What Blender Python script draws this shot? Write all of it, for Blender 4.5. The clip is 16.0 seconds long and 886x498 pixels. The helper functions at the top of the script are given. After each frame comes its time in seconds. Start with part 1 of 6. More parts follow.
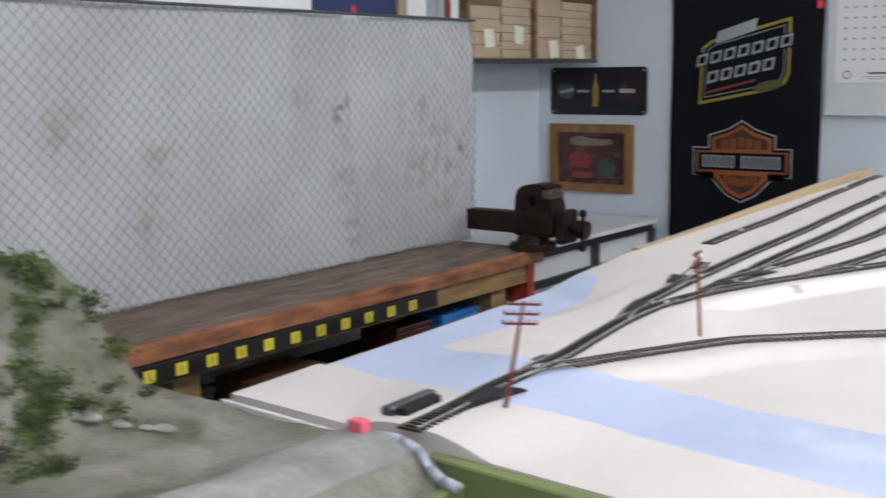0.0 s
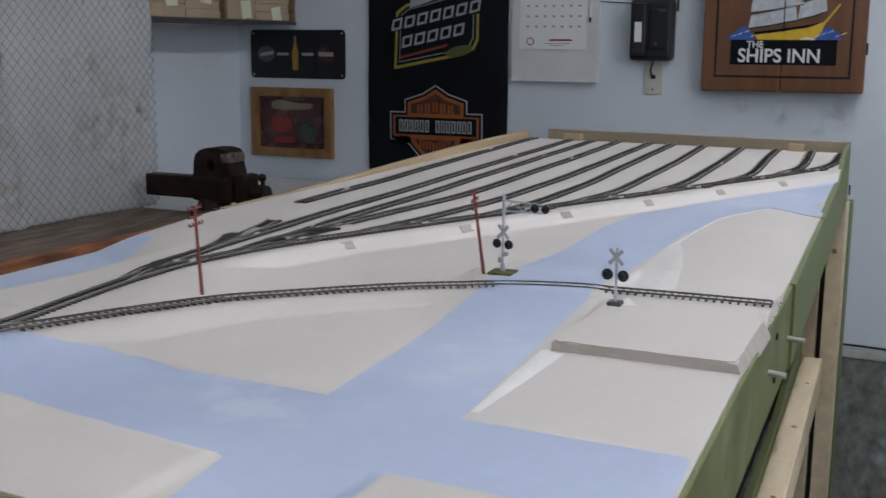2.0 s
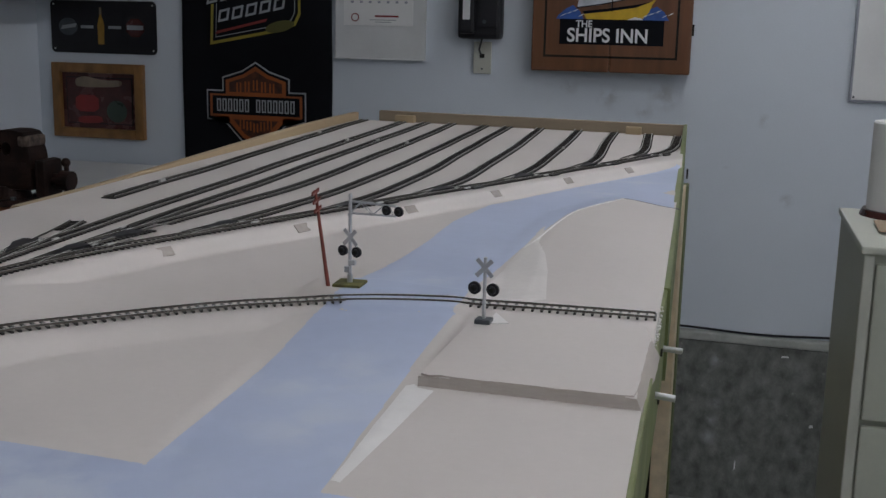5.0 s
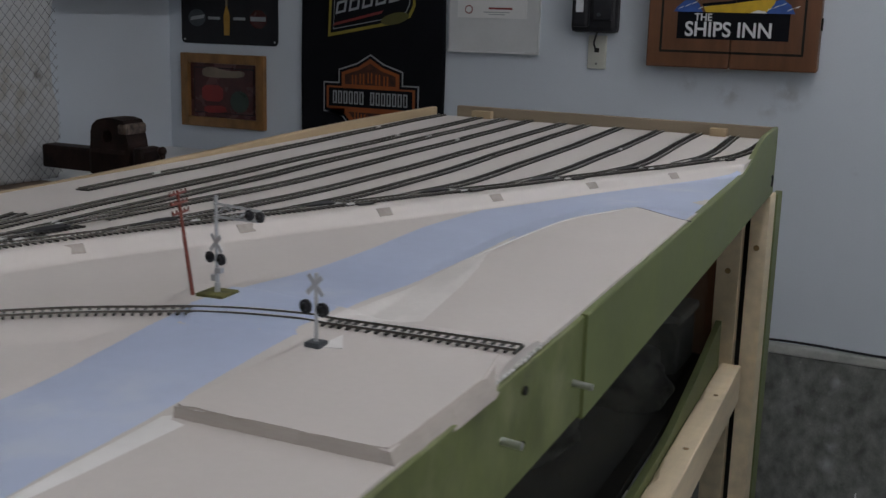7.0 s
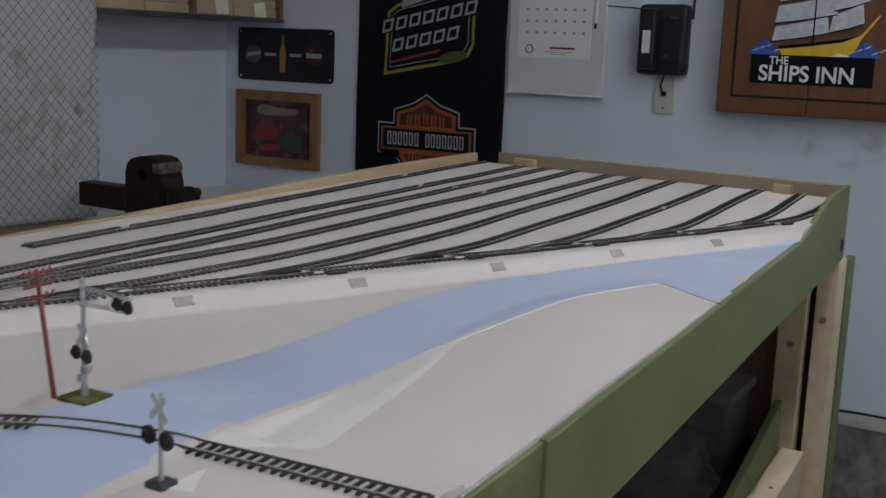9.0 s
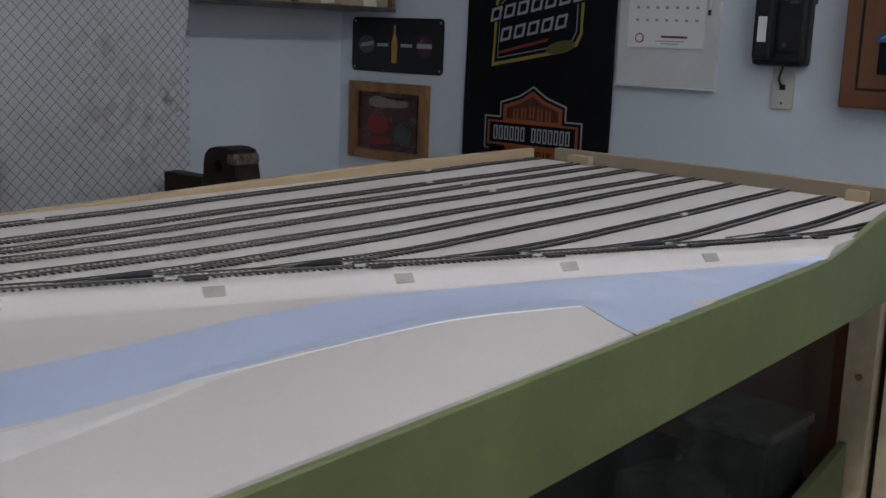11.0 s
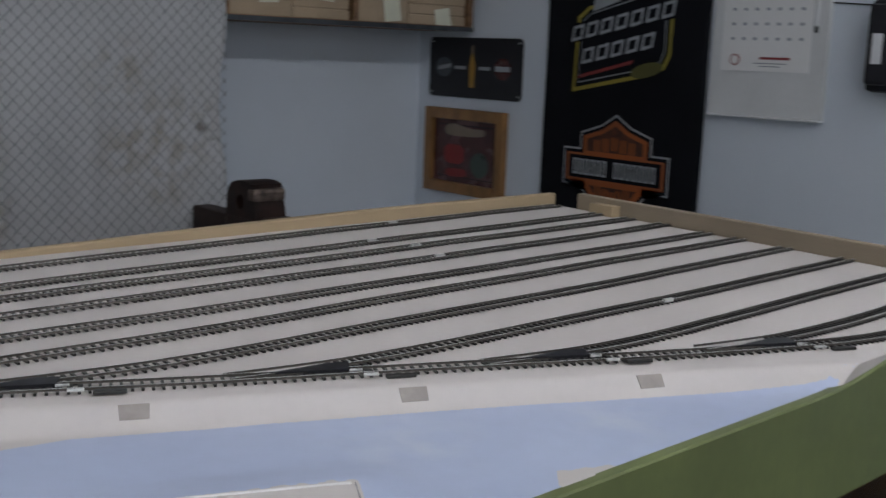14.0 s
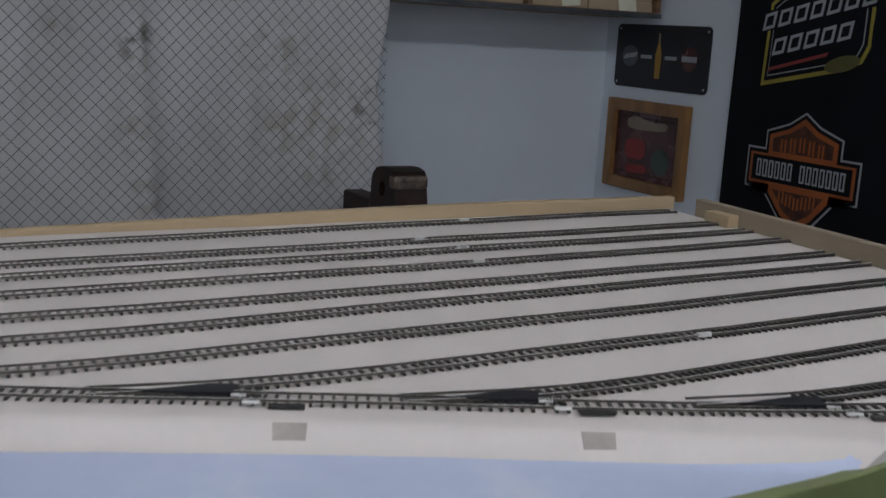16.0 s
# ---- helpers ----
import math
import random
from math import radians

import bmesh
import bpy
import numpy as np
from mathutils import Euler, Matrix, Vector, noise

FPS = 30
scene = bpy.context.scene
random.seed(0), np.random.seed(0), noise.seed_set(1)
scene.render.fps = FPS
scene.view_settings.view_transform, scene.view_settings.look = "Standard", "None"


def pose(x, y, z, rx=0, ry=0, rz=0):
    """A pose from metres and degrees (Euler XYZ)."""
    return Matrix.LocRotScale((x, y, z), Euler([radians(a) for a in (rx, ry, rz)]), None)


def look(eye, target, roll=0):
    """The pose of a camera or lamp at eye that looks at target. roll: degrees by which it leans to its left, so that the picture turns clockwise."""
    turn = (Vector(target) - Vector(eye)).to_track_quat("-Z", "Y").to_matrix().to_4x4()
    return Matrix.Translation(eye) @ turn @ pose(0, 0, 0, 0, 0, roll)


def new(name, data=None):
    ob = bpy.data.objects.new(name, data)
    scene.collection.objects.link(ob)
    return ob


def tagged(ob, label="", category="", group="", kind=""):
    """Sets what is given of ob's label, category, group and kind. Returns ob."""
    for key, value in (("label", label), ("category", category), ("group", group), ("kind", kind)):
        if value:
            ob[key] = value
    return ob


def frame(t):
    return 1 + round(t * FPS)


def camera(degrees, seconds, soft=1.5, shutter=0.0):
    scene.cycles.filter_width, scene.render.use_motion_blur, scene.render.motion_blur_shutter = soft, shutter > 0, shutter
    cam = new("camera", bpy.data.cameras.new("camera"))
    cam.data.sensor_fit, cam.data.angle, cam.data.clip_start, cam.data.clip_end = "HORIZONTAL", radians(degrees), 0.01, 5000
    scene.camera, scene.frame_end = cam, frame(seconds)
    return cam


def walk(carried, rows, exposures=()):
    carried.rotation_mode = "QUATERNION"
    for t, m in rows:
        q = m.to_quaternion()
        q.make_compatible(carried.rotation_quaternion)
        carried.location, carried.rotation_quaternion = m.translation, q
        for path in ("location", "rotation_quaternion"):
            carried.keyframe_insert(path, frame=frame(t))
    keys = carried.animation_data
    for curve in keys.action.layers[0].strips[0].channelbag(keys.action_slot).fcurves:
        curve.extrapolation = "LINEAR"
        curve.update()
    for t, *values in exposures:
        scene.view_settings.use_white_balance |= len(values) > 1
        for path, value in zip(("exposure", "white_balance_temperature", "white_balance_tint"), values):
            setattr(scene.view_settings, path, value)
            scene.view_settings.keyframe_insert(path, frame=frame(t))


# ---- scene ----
SOFT = 1.45
cam = camera(43.6, 16.0, soft=SOFT, shutter=0.5)
PATH = [
    (0, (-0.347, 0.331, 1.127), (-1.543, 1.904, 0.818), -0.7),
    (0.5, (-0.291, 0.402, 1.115), (-1.369, 2.055, 0.789), -0.5),
    (1, (-0.212, 0.452, 1.109), (-1.196, 2.16, 0.768), -0.6),
    (1.5, (-0.146, 0.493, 1.102), (-1.054, 2.241, 0.755), -0.3),
    (2, (-0.114, 0.545, 1.099), (-0.955, 2.323, 0.735), 0.4),
    (2.5, (-0.121, 0.598, 1.093), (-0.907, 2.389, 0.675), -0.9),
    (3, (-0.139, 0.634, 1.1), (-0.809, 2.476, 0.704), 0.4),
    (3.5, (-0.194, 0.665, 1.099), (-0.78, 2.534, 0.694), 1.3),
    (3.7, (-0.211, 0.669, 1.102), (-0.749, 2.552, 0.694), 2.0),
    (5.8, (-0.197, 0.784, 1.097), (-0.766, 2.66, 0.705), 0.2),
    (6, (-0.157, 0.817, 1.1), (-0.802, 2.67, 0.714), 0.7),
    (6.5, (-0.056, 0.879, 1.105), (-0.839, 2.679, 0.726), 1.4),
    (7, (0.035, 0.923, 1.099), (-0.812, 2.686, 0.681), 1.5),
    (7.5, (0.098, 0.946, 1.102), (-0.79, 2.692, 0.699), 1.2),
    (8, (0.099, 0.988, 1.099), (-0.77, 2.741, 0.683), 2.9),
    (8.5, (0.071, 1.082, 1.099), (-0.878, 2.801, 0.718), 2.9),
    (9, (0.046, 1.19, 1.107), (-0.95, 2.888, 0.748), 2.2),
    (9.5, (0.062, 1.283, 1.105), (-0.989, 2.95, 0.763), 0.8),
    (9.7, (0.074, 1.324, 1.103), (-1.028, 2.959, 0.764), 1.3),
    (11.8, (0.268, 1.695, 1.096), (-1.039, 3.161, 0.717), 1.9),
    (12, (0.236, 1.728, 1.096), (-1.053, 3.213, 0.731), 2.7),
    (12.5, (0.158, 1.833, 1.099), (-1.12, 3.332, 0.754), 2.2),
    (13, (0.112, 1.918, 1.1), (-1.149, 3.434, 0.77), 2.7),
    (13.5, (0.11, 2.011, 1.098), (-1.211, 3.471, 0.748), 1.3),
    (14, (0.149, 2.121, 1.103), (-1.349, 3.399, 0.753), 2.1),
    (14.5, (0.193, 2.226, 1.102), (-1.427, 3.34, 0.733), 3.0),
    (15, (0.205, 2.309, 1.098), (-1.495, 3.289, 0.708), 4.0),
    (15.5, (0.209, 2.367, 1.097), (-1.522, 3.287, 0.702), 3.2),
    (16, (0.152, 2.427, 1.101), (-1.582, 3.345, 0.713), 3.3),
]
EXPOSURES = [(0, 0.42, 6500, 10), (0.5, 0.12, 6480, 10), (1, -0.06, 6450, 10), (2, -0.50, 6400, 9), (3, -0.78, 6380, 8.5), (3.5, -0.93, 6420, 9), (6, -1.12, 6600, 10), (7, -1.14, 6650, 10), (8, -1.06, 6600, 10), (9, -0.92, 6480, 9), (12, -0.89, 6400, 10.5), (13, -0.87, 6400, 10.5), (14, -0.91, 6400, 10), (16, -0.92, 6400, 10)]
walk(cam, [(t, look(eye, target, roll)) for t, eye, target, roll in PATH], EXPOSURES)

# ---- world and lights: a closed garage, lit by ceiling tubes and an added side fill ----
world = bpy.data.worlds.new("world")
world.use_nodes = True
sky = world.node_tree.nodes.new("ShaderNodeTexSky")
sky.sky_type, sky.sun_disc, sky.sun_elevation, sky.sun_rotation = "NISHITA", False, radians(40), radians(20)
world.node_tree.links.new(sky.outputs[0], world.node_tree.nodes["Background"].inputs[0])
world.node_tree.nodes["Background"].inputs[1].default_value = 0.05
scene.world = world


# fixtures: x, y, z of the middle, length; bare tubes shine all round
LAMPS = [(-0.05, 3.2, 2.20, 2.4), (-0.05, 0.3, 2.20, 2.4)]
GLOW = 38
# fill lamp in an added opening of the unseen wall right of the path
FILL_GAP = (0.2, 3.4, 0.95, 2.15)
side_fill_light = bpy.data.lights.new("side_fill_light", "AREA")
side_fill_light.shape, side_fill_light.size, side_fill_light.size_y = "RECTANGLE", FILL_GAP[1] - FILL_GAP[0], FILL_GAP[3] - FILL_GAP[2]
side_fill_light.energy, side_fill_light.color = 42, (0.92, 0.94, 1.0)
side_fill_lamp = new("side_fill_light", side_fill_light)
side_fill_lamp.matrix_world = look((2.46, (FILL_GAP[0] + FILL_GAP[1]) / 2, (FILL_GAP[2] + FILL_GAP[3]) / 2), (0, (FILL_GAP[0] + FILL_GAP[1]) / 2, (FILL_GAP[2] + FILL_GAP[3]) / 2))


# ---- materials ----
def surface(name, colour, rough=0.6, metal=0.0, var=0.08, scale=6.0, fine=90.0, bump=0.1, depth=0.001, tint=None, coat=0.0, spec=0.5, stretch=(1, 1, 1)):
    """Two scales of variation in colour, roughness grain and fine relief, in object metres."""
    m = bpy.data.materials.new(name)
    m.use_nodes = True
    nodes, links = m.node_tree.nodes, m.node_tree.links
    out = nodes["Principled BSDF"]
    where = nodes.new("ShaderNodeTexCoord")
    place = nodes.new("ShaderNodeMapping")
    place.inputs["Scale"].default_value = stretch
    links.new(where.outputs["Object"], place.inputs[0])
    big, small = nodes.new("ShaderNodeTexNoise"), nodes.new("ShaderNodeTexNoise")
    big.inputs["Scale"].default_value, big.inputs["Detail"].default_value = scale, 4
    small.inputs["Scale"].default_value, small.inputs["Detail"].default_value = fine, 3
    links.new(place.outputs[0], big.inputs["Vector"])
    links.new(place.outputs[0], small.inputs["Vector"])
    ramp = nodes.new("ShaderNodeValToRGB")
    dark = [c * (1 - 2.2 * var) for c in colour]
    light = [min(1, c * (1 + 1.4 * var)) for c in (tint or colour)]
    ramp.color_ramp.elements[0].position, ramp.color_ramp.elements[1].position = 0.3, 0.7
    ramp.color_ramp.elements[0].color, ramp.color_ramp.elements[1].color = (*dark, 1), (*light, 1)
    links.new(big.outputs["Fac"], ramp.inputs[0])
    mix = nodes.new("ShaderNodeMix")
    mix.data_type, mix.blend_type = "RGBA", "MULTIPLY"
    mix.inputs["Factor"].default_value = min(1.0, 4 * var)
    links.new(ramp.outputs[0], mix.inputs[6])
    grey = nodes.new("ShaderNodeValToRGB")
    grey.color_ramp.elements[0].position, grey.color_ramp.elements[1].position = 0.3, 0.75
    grey.color_ramp.elements[0].color, grey.color_ramp.elements[1].color = (0.72, 0.72, 0.72, 1), (1, 1, 1, 1)
    links.new(small.outputs["Fac"], grey.inputs[0])
    links.new(grey.outputs[0], mix.inputs[7])
    links.new(mix.outputs[2], out.inputs["Base Color"])
    rr = nodes.new("ShaderNodeMapRange")
    rr.inputs["To Min"].default_value, rr.inputs["To Max"].default_value = max(0.03, rough - 0.12), min(1, rough + 0.12)
    links.new(big.outputs["Fac"], rr.inputs[0])
    links.new(rr.outputs[0], out.inputs["Roughness"])
    out.inputs["Metallic"].default_value = metal
    out.inputs["Coat Weight"].default_value = coat
    out.inputs["Specular IOR Level"].default_value = spec
    if bump:
        b = nodes.new("ShaderNodeBump")
        b.inputs["Strength"].default_value, b.inputs["Distance"].default_value = bump, depth
        links.new(small.outputs["Fac"], b.inputs["Height"])
        links.new(b.outputs[0], out.inputs["Normal"])
    return m


def blotch(m, spots, colour, strength=0.7):
    """Stains with shapes of their own: soft spots (x, y, z, radius) broken up by noise, mixed over the base colour."""
    nodes, links = m.node_tree.nodes, m.node_tree.links
    out = nodes["Principled BSDF"]
    source = out.inputs["Base Color"].links[0].from_socket
    where = nodes.new("ShaderNodeTexCoord")
    broken = nodes.new("ShaderNodeTexNoise")
    broken.inputs["Scale"].default_value, broken.inputs["Detail"].default_value = 22, 6
    links.new(where.outputs["Object"], broken.inputs["Vector"])
    total = None
    for x, y, z, r in spots:
        d = nodes.new("ShaderNodeVectorMath")
        d.operation = "DISTANCE"
        d.inputs[1].default_value = (x, y, z)
        links.new(where.outputs["Object"], d.inputs[0])
        f = nodes.new("ShaderNodeMapRange")
        f.inputs["From Min"].default_value, f.inputs["From Max"].default_value = r, 0
        links.new(d.outputs["Value"], f.inputs[0])
        if total is None:
            total = f.outputs[0]
        else:
            a = nodes.new("ShaderNodeMath")
            a.operation = "MAXIMUM"
            links.new(total, a.inputs[0])
            links.new(f.outputs[0], a.inputs[1])
            total = a.outputs[0]
    times = nodes.new("ShaderNodeMath")
    times.operation = "MULTIPLY"
    sharp = nodes.new("ShaderNodeMapRange")
    sharp.inputs["From Min"].default_value, sharp.inputs["From Max"].default_value = 0.42, 0.62
    links.new(broken.outputs["Fac"], sharp.inputs[0])
    links.new(total, times.inputs[0])
    links.new(sharp.outputs[0], times.inputs[1])
    scale = nodes.new("ShaderNodeMath")
    scale.operation = "MULTIPLY"
    scale.use_clamp = True
    scale.inputs[1].default_value = 2 * strength
    links.new(times.outputs[0], scale.inputs[0])
    mix = nodes.new("ShaderNodeMix")
    mix.data_type = "RGBA"
    links.new(scale.outputs[0], mix.inputs["Factor"])
    links.new(source, mix.inputs[6])
    mix.inputs[7].default_value = (*colour, 1)
    links.new(mix.outputs[2], out.inputs["Base Color"])
    return m


def wood(name, light, dark, scale=3.0, stretch=(14, 1, 14), rough=0.6, bump=0.15):
    """Grain along the object's y axis unless stretched otherwise."""
    return surface(name, dark, rough, 0, 0.16, scale, 40, bump, 0.0006, tint=light, stretch=stretch)


M = {}
M["wall"] = blotch(surface("painted_wall", (0.635, 0.685, 0.745), 0.6, 0, 0.03, 1.3, 160, 0.25, 0.0015),
                   [(-0.75, 4.8, 0.85, 0.06), (-0.55, 4.8, 0.86, 0.07), (-0.62, 4.8, 0.80, 0.04), (-0.2, 4.8, 0.78, 0.03), (-0.9, 4.8, 0.88, 0.04), (-0.1, 4.8, 0.5, 0.03), (-0.32, 4.8, 0.62, 0.02)], (0.3, 0.3, 0.31), 0.3)
M["ceiling"] = surface("ceiling_paint", (0.7, 0.7, 0.68), 0.8, 0, 0.04, 2, 120, 0.3, 0.002)
M["concrete"] = blotch(blotch(surface("stained_concrete", (0.150, 0.155, 0.143), 0.5, 0, 0.18, 16.0, 140, 0.5, 0.002, tint=(0.205, 0.21, 0.195), stretch=(1.4, 1, 1)),
                              [(-0.30, 4.755, -0.10, 0.035), (-0.305, 4.755, -0.15, 0.03), (-0.30, 4.755, -0.21, 0.03), (-0.295, 4.755, -0.27, 0.035), (-0.30, 4.755, -0.33, 0.03), (-0.31, 4.755, -0.40, 0.04)], (0.34, 0.35, 0.35), 0.55),
                       [(-0.12, 4.755, -0.22, 0.10), (-0.02, 4.755, -0.12, 0.07), (-0.2, 4.755, -0.45, 0.09), (-0.45, 4.755, -0.2, 0.07), (0.02, 4.755, -0.42, 0.06)], (0.27, 0.275, 0.265), 0.35)
M["floor"] = blotch(surface("grey_floor_concrete", (0.30, 0.31, 0.29), 0.55, 0, 0.16, 5.0, 70, 0.4, 0.001, tint=(0.38, 0.385, 0.36)),
                    [(-0.1, 4.4, -0.65, 0.2), (-0.3, 3.8, -0.65, 0.2), (0.1, 4.0, -0.65, 0.15)], (0.2, 0.2, 0.19), 0.4)


def flecks(m, colour, scale=30.0, size=0.10):
    """Small pale specks and chips strewn over a surface."""
    nodes, links = m.node_tree.nodes, m.node_tree.links
    out = nodes["Principled BSDF"]
    source = out.inputs["Base Color"].links[0].from_socket
    where, cells, pick, spread, mask = nodes.new("ShaderNodeTexCoord"), nodes.new("ShaderNodeTexVoronoi"), nodes.new("ShaderNodeMapRange"), nodes.new("ShaderNodeTexNoise"), nodes.new("ShaderNodeMath")
    cells.inputs["Scale"].default_value = scale
    spread.inputs["Scale"].default_value, spread.inputs["Detail"].default_value = 2.5, 5
    for n in (cells, spread):
        links.new(where.outputs["Object"], n.inputs["Vector"])
    pick.inputs["From Min"].default_value, pick.inputs["From Max"].default_value = size, size * 0.4
    links.new(cells.outputs["Distance"], pick.inputs[0])
    mask.operation = "MULTIPLY"
    links.new(pick.outputs[0], mask.inputs[0])
    links.new(spread.outputs["Fac"], mask.inputs[1])
    mix = nodes.new("ShaderNodeMix")
    mix.data_type = "RGBA"
    links.new(mask.outputs[0], mix.inputs["Factor"])
    links.new(source, mix.inputs[6])
    mix.inputs[7].default_value = (*colour, 1)
    links.new(mix.outputs[2], out.inputs["Base Color"])
    return m


flecks(M["concrete"], (0.34, 0.34, 0.32), 16, 0.09)
M["pale_concrete"] = surface("pale_concrete", (0.42, 0.43, 0.40), 0.6, 0, 0.12, 9, 60, 0.2)
M["cream"] = surface("cream_scenery_paint", (0.590, 0.546, 0.516), 0.62, 0, 0.025, 5, 130, 0.16, 0.0008)
M["white_plaster"] = surface("white_plaster", (0.78, 0.76, 0.74), 0.7, 0, 0.03, 12, 120, 0.3, 0.001)
M["blue"] = surface("pale_blue_paint", (0.42, 0.485, 0.655), 0.45, 0, 0.035, 3.5, 60, 0.1, 0.0005, tint=(0.475, 0.535, 0.685))
blotch(M["blue"], [(-0.53, 1.50, 0.81, 0.10), (-0.62, 1.26, 0.81, 0.12), (-0.50, 1.40, 0.81, 0.07), (-0.47, 2.62, 0.81, 0.08), (-0.42, 2.80, 0.81, 0.06), (-0.56, 1.85, 0.81, 0.06)], (0.58, 0.62, 0.70), 0.35)
M["green"] = surface("olive_green_paint", (0.145, 0.172, 0.062), 0.55, 0, 0.08, 9, 70, 0.12, 0.0006)
M["green_worn"] = blotch(blotch(surface("scuffed_olive_paint", (0.145, 0.168, 0.058), 0.55, 0, 0.12, 14, 90, 0.25, 0.001), [(-0.28, 1.55, 0.78, 0.10), (-0.28, 1.72, 0.80, 0.08), (-0.27, 1.40, 0.79, 0.10), (-0.28, 1.85, 0.77, 0.08)], (0.24, 0.25, 0.13), 0.35), [(-0.28, 1.62, 0.812, 0.05), (-0.28, 1.76, 0.812, 0.04), (-0.27, 1.50, 0.812, 0.04)], (0.075, 0.08, 0.035), 0.6)
M["pine"] = surface("pine_lumber", (0.80, 0.66, 0.46), 0.6, 0, 0.06, 3.0, 40, 0.15, 0.0006, stretch=(10, 1.5, 10))
M["pine_edge"] = surface("pale_board", (0.40, 0.30, 0.18), 0.6, 0, 0.05, 2.0, 60, 0.15, 0.0006, stretch=(6, 1, 14))
# polished rail heads; their sheen is put into a pale, hardly metallic colour
M["railtop"] = surface("polished_rail_top", (0.72, 0.71, 0.68), 0.35, 0.1, 0.1, 40, 300, 0)
M["tie"] = surface("black_sleeper_plastic", (0.022, 0.021, 0.018), 0.42, 0, 0.1, 60, 300, 0, spec=0.5)
M["rail"] = surface("weathered_nickel_rail", (0.085, 0.076, 0.064), 0.42, 0.35, 0.12, 40, 300, 0)
M["frog"] = surface("bright_nickel", (0.66, 0.66, 0.64), 0.3, 0.3, 0.08, 60, 200, 0)
M["black"] = surface("black_plastic", (0.013, 0.013, 0.016), 0.45, 0, 0.1, 30, 200, 0.1, spec=0.35)
M["darkmetal"] = surface("grey_steel", (0.09, 0.1, 0.11), 0.45, 0.6, 0.12, 20, 120, 0.1)
M["silver"] = surface("silver_paint", (0.50, 0.51, 0.52), 0.32, 0.65, 0.06, 40, 200, 0)
M["bolt"] = surface("zinc_bolt", (0.66, 0.67, 0.68), 0.3, 0.9, 0.08, 50, 250, 0.1)
M["pole"] = surface("red_brown_plastic", (0.18, 0.035, 0.02), 0.5, 0, 0.1, 60, 200, 0)
M["turf"] = surface("green_turf_base", (0.12, 0.115, 0.03), 0.9, 0, 0.25, 60, 300, 0.6, 0.001)
M["cloth"] = surface("soiled_white_sheet", (0.55, 0.555, 0.56), 0.85, 0, 0.06, 3, 120, 0.3, 0.001)
M["wire"] = surface("dark_galvanised_wire", (0.105, 0.112, 0.125), 0.5, 0.4, 0.1, 20, 100, 0)
M["oldwood"] = wood("worn_bench_top", (0.265, 0.195, 0.145), (0.15, 0.106, 0.078), 5, (5, 1.2, 5), 0.7)
M["redwood"] = wood("reddish_bench_edge", (0.40, 0.155, 0.068), (0.20, 0.075, 0.036), 6, (6, 1.2, 6))
M["tan"] = wood("tan_plywood", (0.40, 0.25, 0.10), (0.27, 0.155, 0.06))
M["brown"] = surface("brown_cabinet_wood", (0.125, 0.049, 0.020), 0.42, 0, 0.07, 3, 50, 0.1, 0.0005, tint=(0.15, 0.061, 0.025), stretch=(9, 9, 1.2))
M["oak"] = surface("golden_oak", (0.23, 0.115, 0.034), 0.45, 0, 0.10, 5, 60, 0.15, 0.0005, tint=(0.28, 0.135, 0.042), stretch=(5, 5, 2))
M["shelfwood"] = wood("shelf_wood", (0.25, 0.14, 0.07), (0.15, 0.08, 0.04))
M["card"] = surface("cardboard", (0.40, 0.305, 0.205), 0.8, 0, 0.08, 9, 120, 0.1)
M["paper"] = surface("white_paper", (0.74, 0.74, 0.73), 0.7, 0, 0.02, 8, 100, 0)
M["note"] = surface("cream_note", (0.68, 0.68, 0.55), 0.7, 0, 0.03, 12, 100, 0)
M["vise"] = surface("rusty_brown_iron", (0.022, 0.012, 0.010), 0.5, 0.3, 0.25, 16, 120, 0.3, 0.001, tint=(0.036, 0.018, 0.014), spec=0.3)
M["ironworn"] = surface("worn_bright_iron", (0.19, 0.14, 0.115), 0.5, 0.4, 0.4, 40, 120, 0.2)
M["felt"] = surface("black_banner_cloth", (0.0085, 0.009, 0.0115), 0.9, 0, 0.08, 8, 300, 0.3, 0.0005, spec=0.1)
M["orange"] = surface("orange_print", (0.30, 0.075, 0.012), 0.7, 0, 0.08, 12, 200, 0)
M["ember"] = surface("dark_ember_print", (0.075, 0.022, 0.008), 0.7, 0, 0.3, 40, 200, 0)
M["grey_print"] = surface("pale_grey_print", (0.31, 0.33, 0.35), 0.7, 0, 0.06, 12, 200, 0)
M["yellow_print"] = surface("dull_gold_print", (0.30, 0.245, 0.03), 0.7, 0, 0.08, 12, 200, 0)
M["gold_print"] = surface("dark_olive_gold_print", (0.09, 0.085, 0.02), 0.7, 0, 0.08, 12, 200, 0)
M["red_print"] = surface("dark_red_print", (0.22, 0.022, 0.02), 0.6, 0, 0.08, 12, 200, 0)
M["red"] = surface("bright_red_plastic", (0.62, 0.03, 0.05), 0.45, 0, 0.05, 12, 200, 0)
M["blueprint"] = surface("sea_blue_paint", (0.03, 0.10, 0.38), 0.5, 0, 0.12, 30, 200, 0)
M["sailcloth"] = surface("grey_white_sail_paint", (0.50, 0.53, 0.56), 0.5, 0, 0.10, 40, 200, 0)
M["white_print"] = surface("white_sign_paint", (0.72, 0.73, 0.74), 0.5, 0, 0.03, 30, 200, 0)
M["ship_yellow"] = surface("ship_yellow_paint", (0.62, 0.40, 0.02), 0.5, 0, 0.06, 30, 200, 0)
M["yellow_tag"] = surface("yellow_label", (0.74, 0.62, 0.05), 0.6, 0, 0.05, 30, 200, 0)
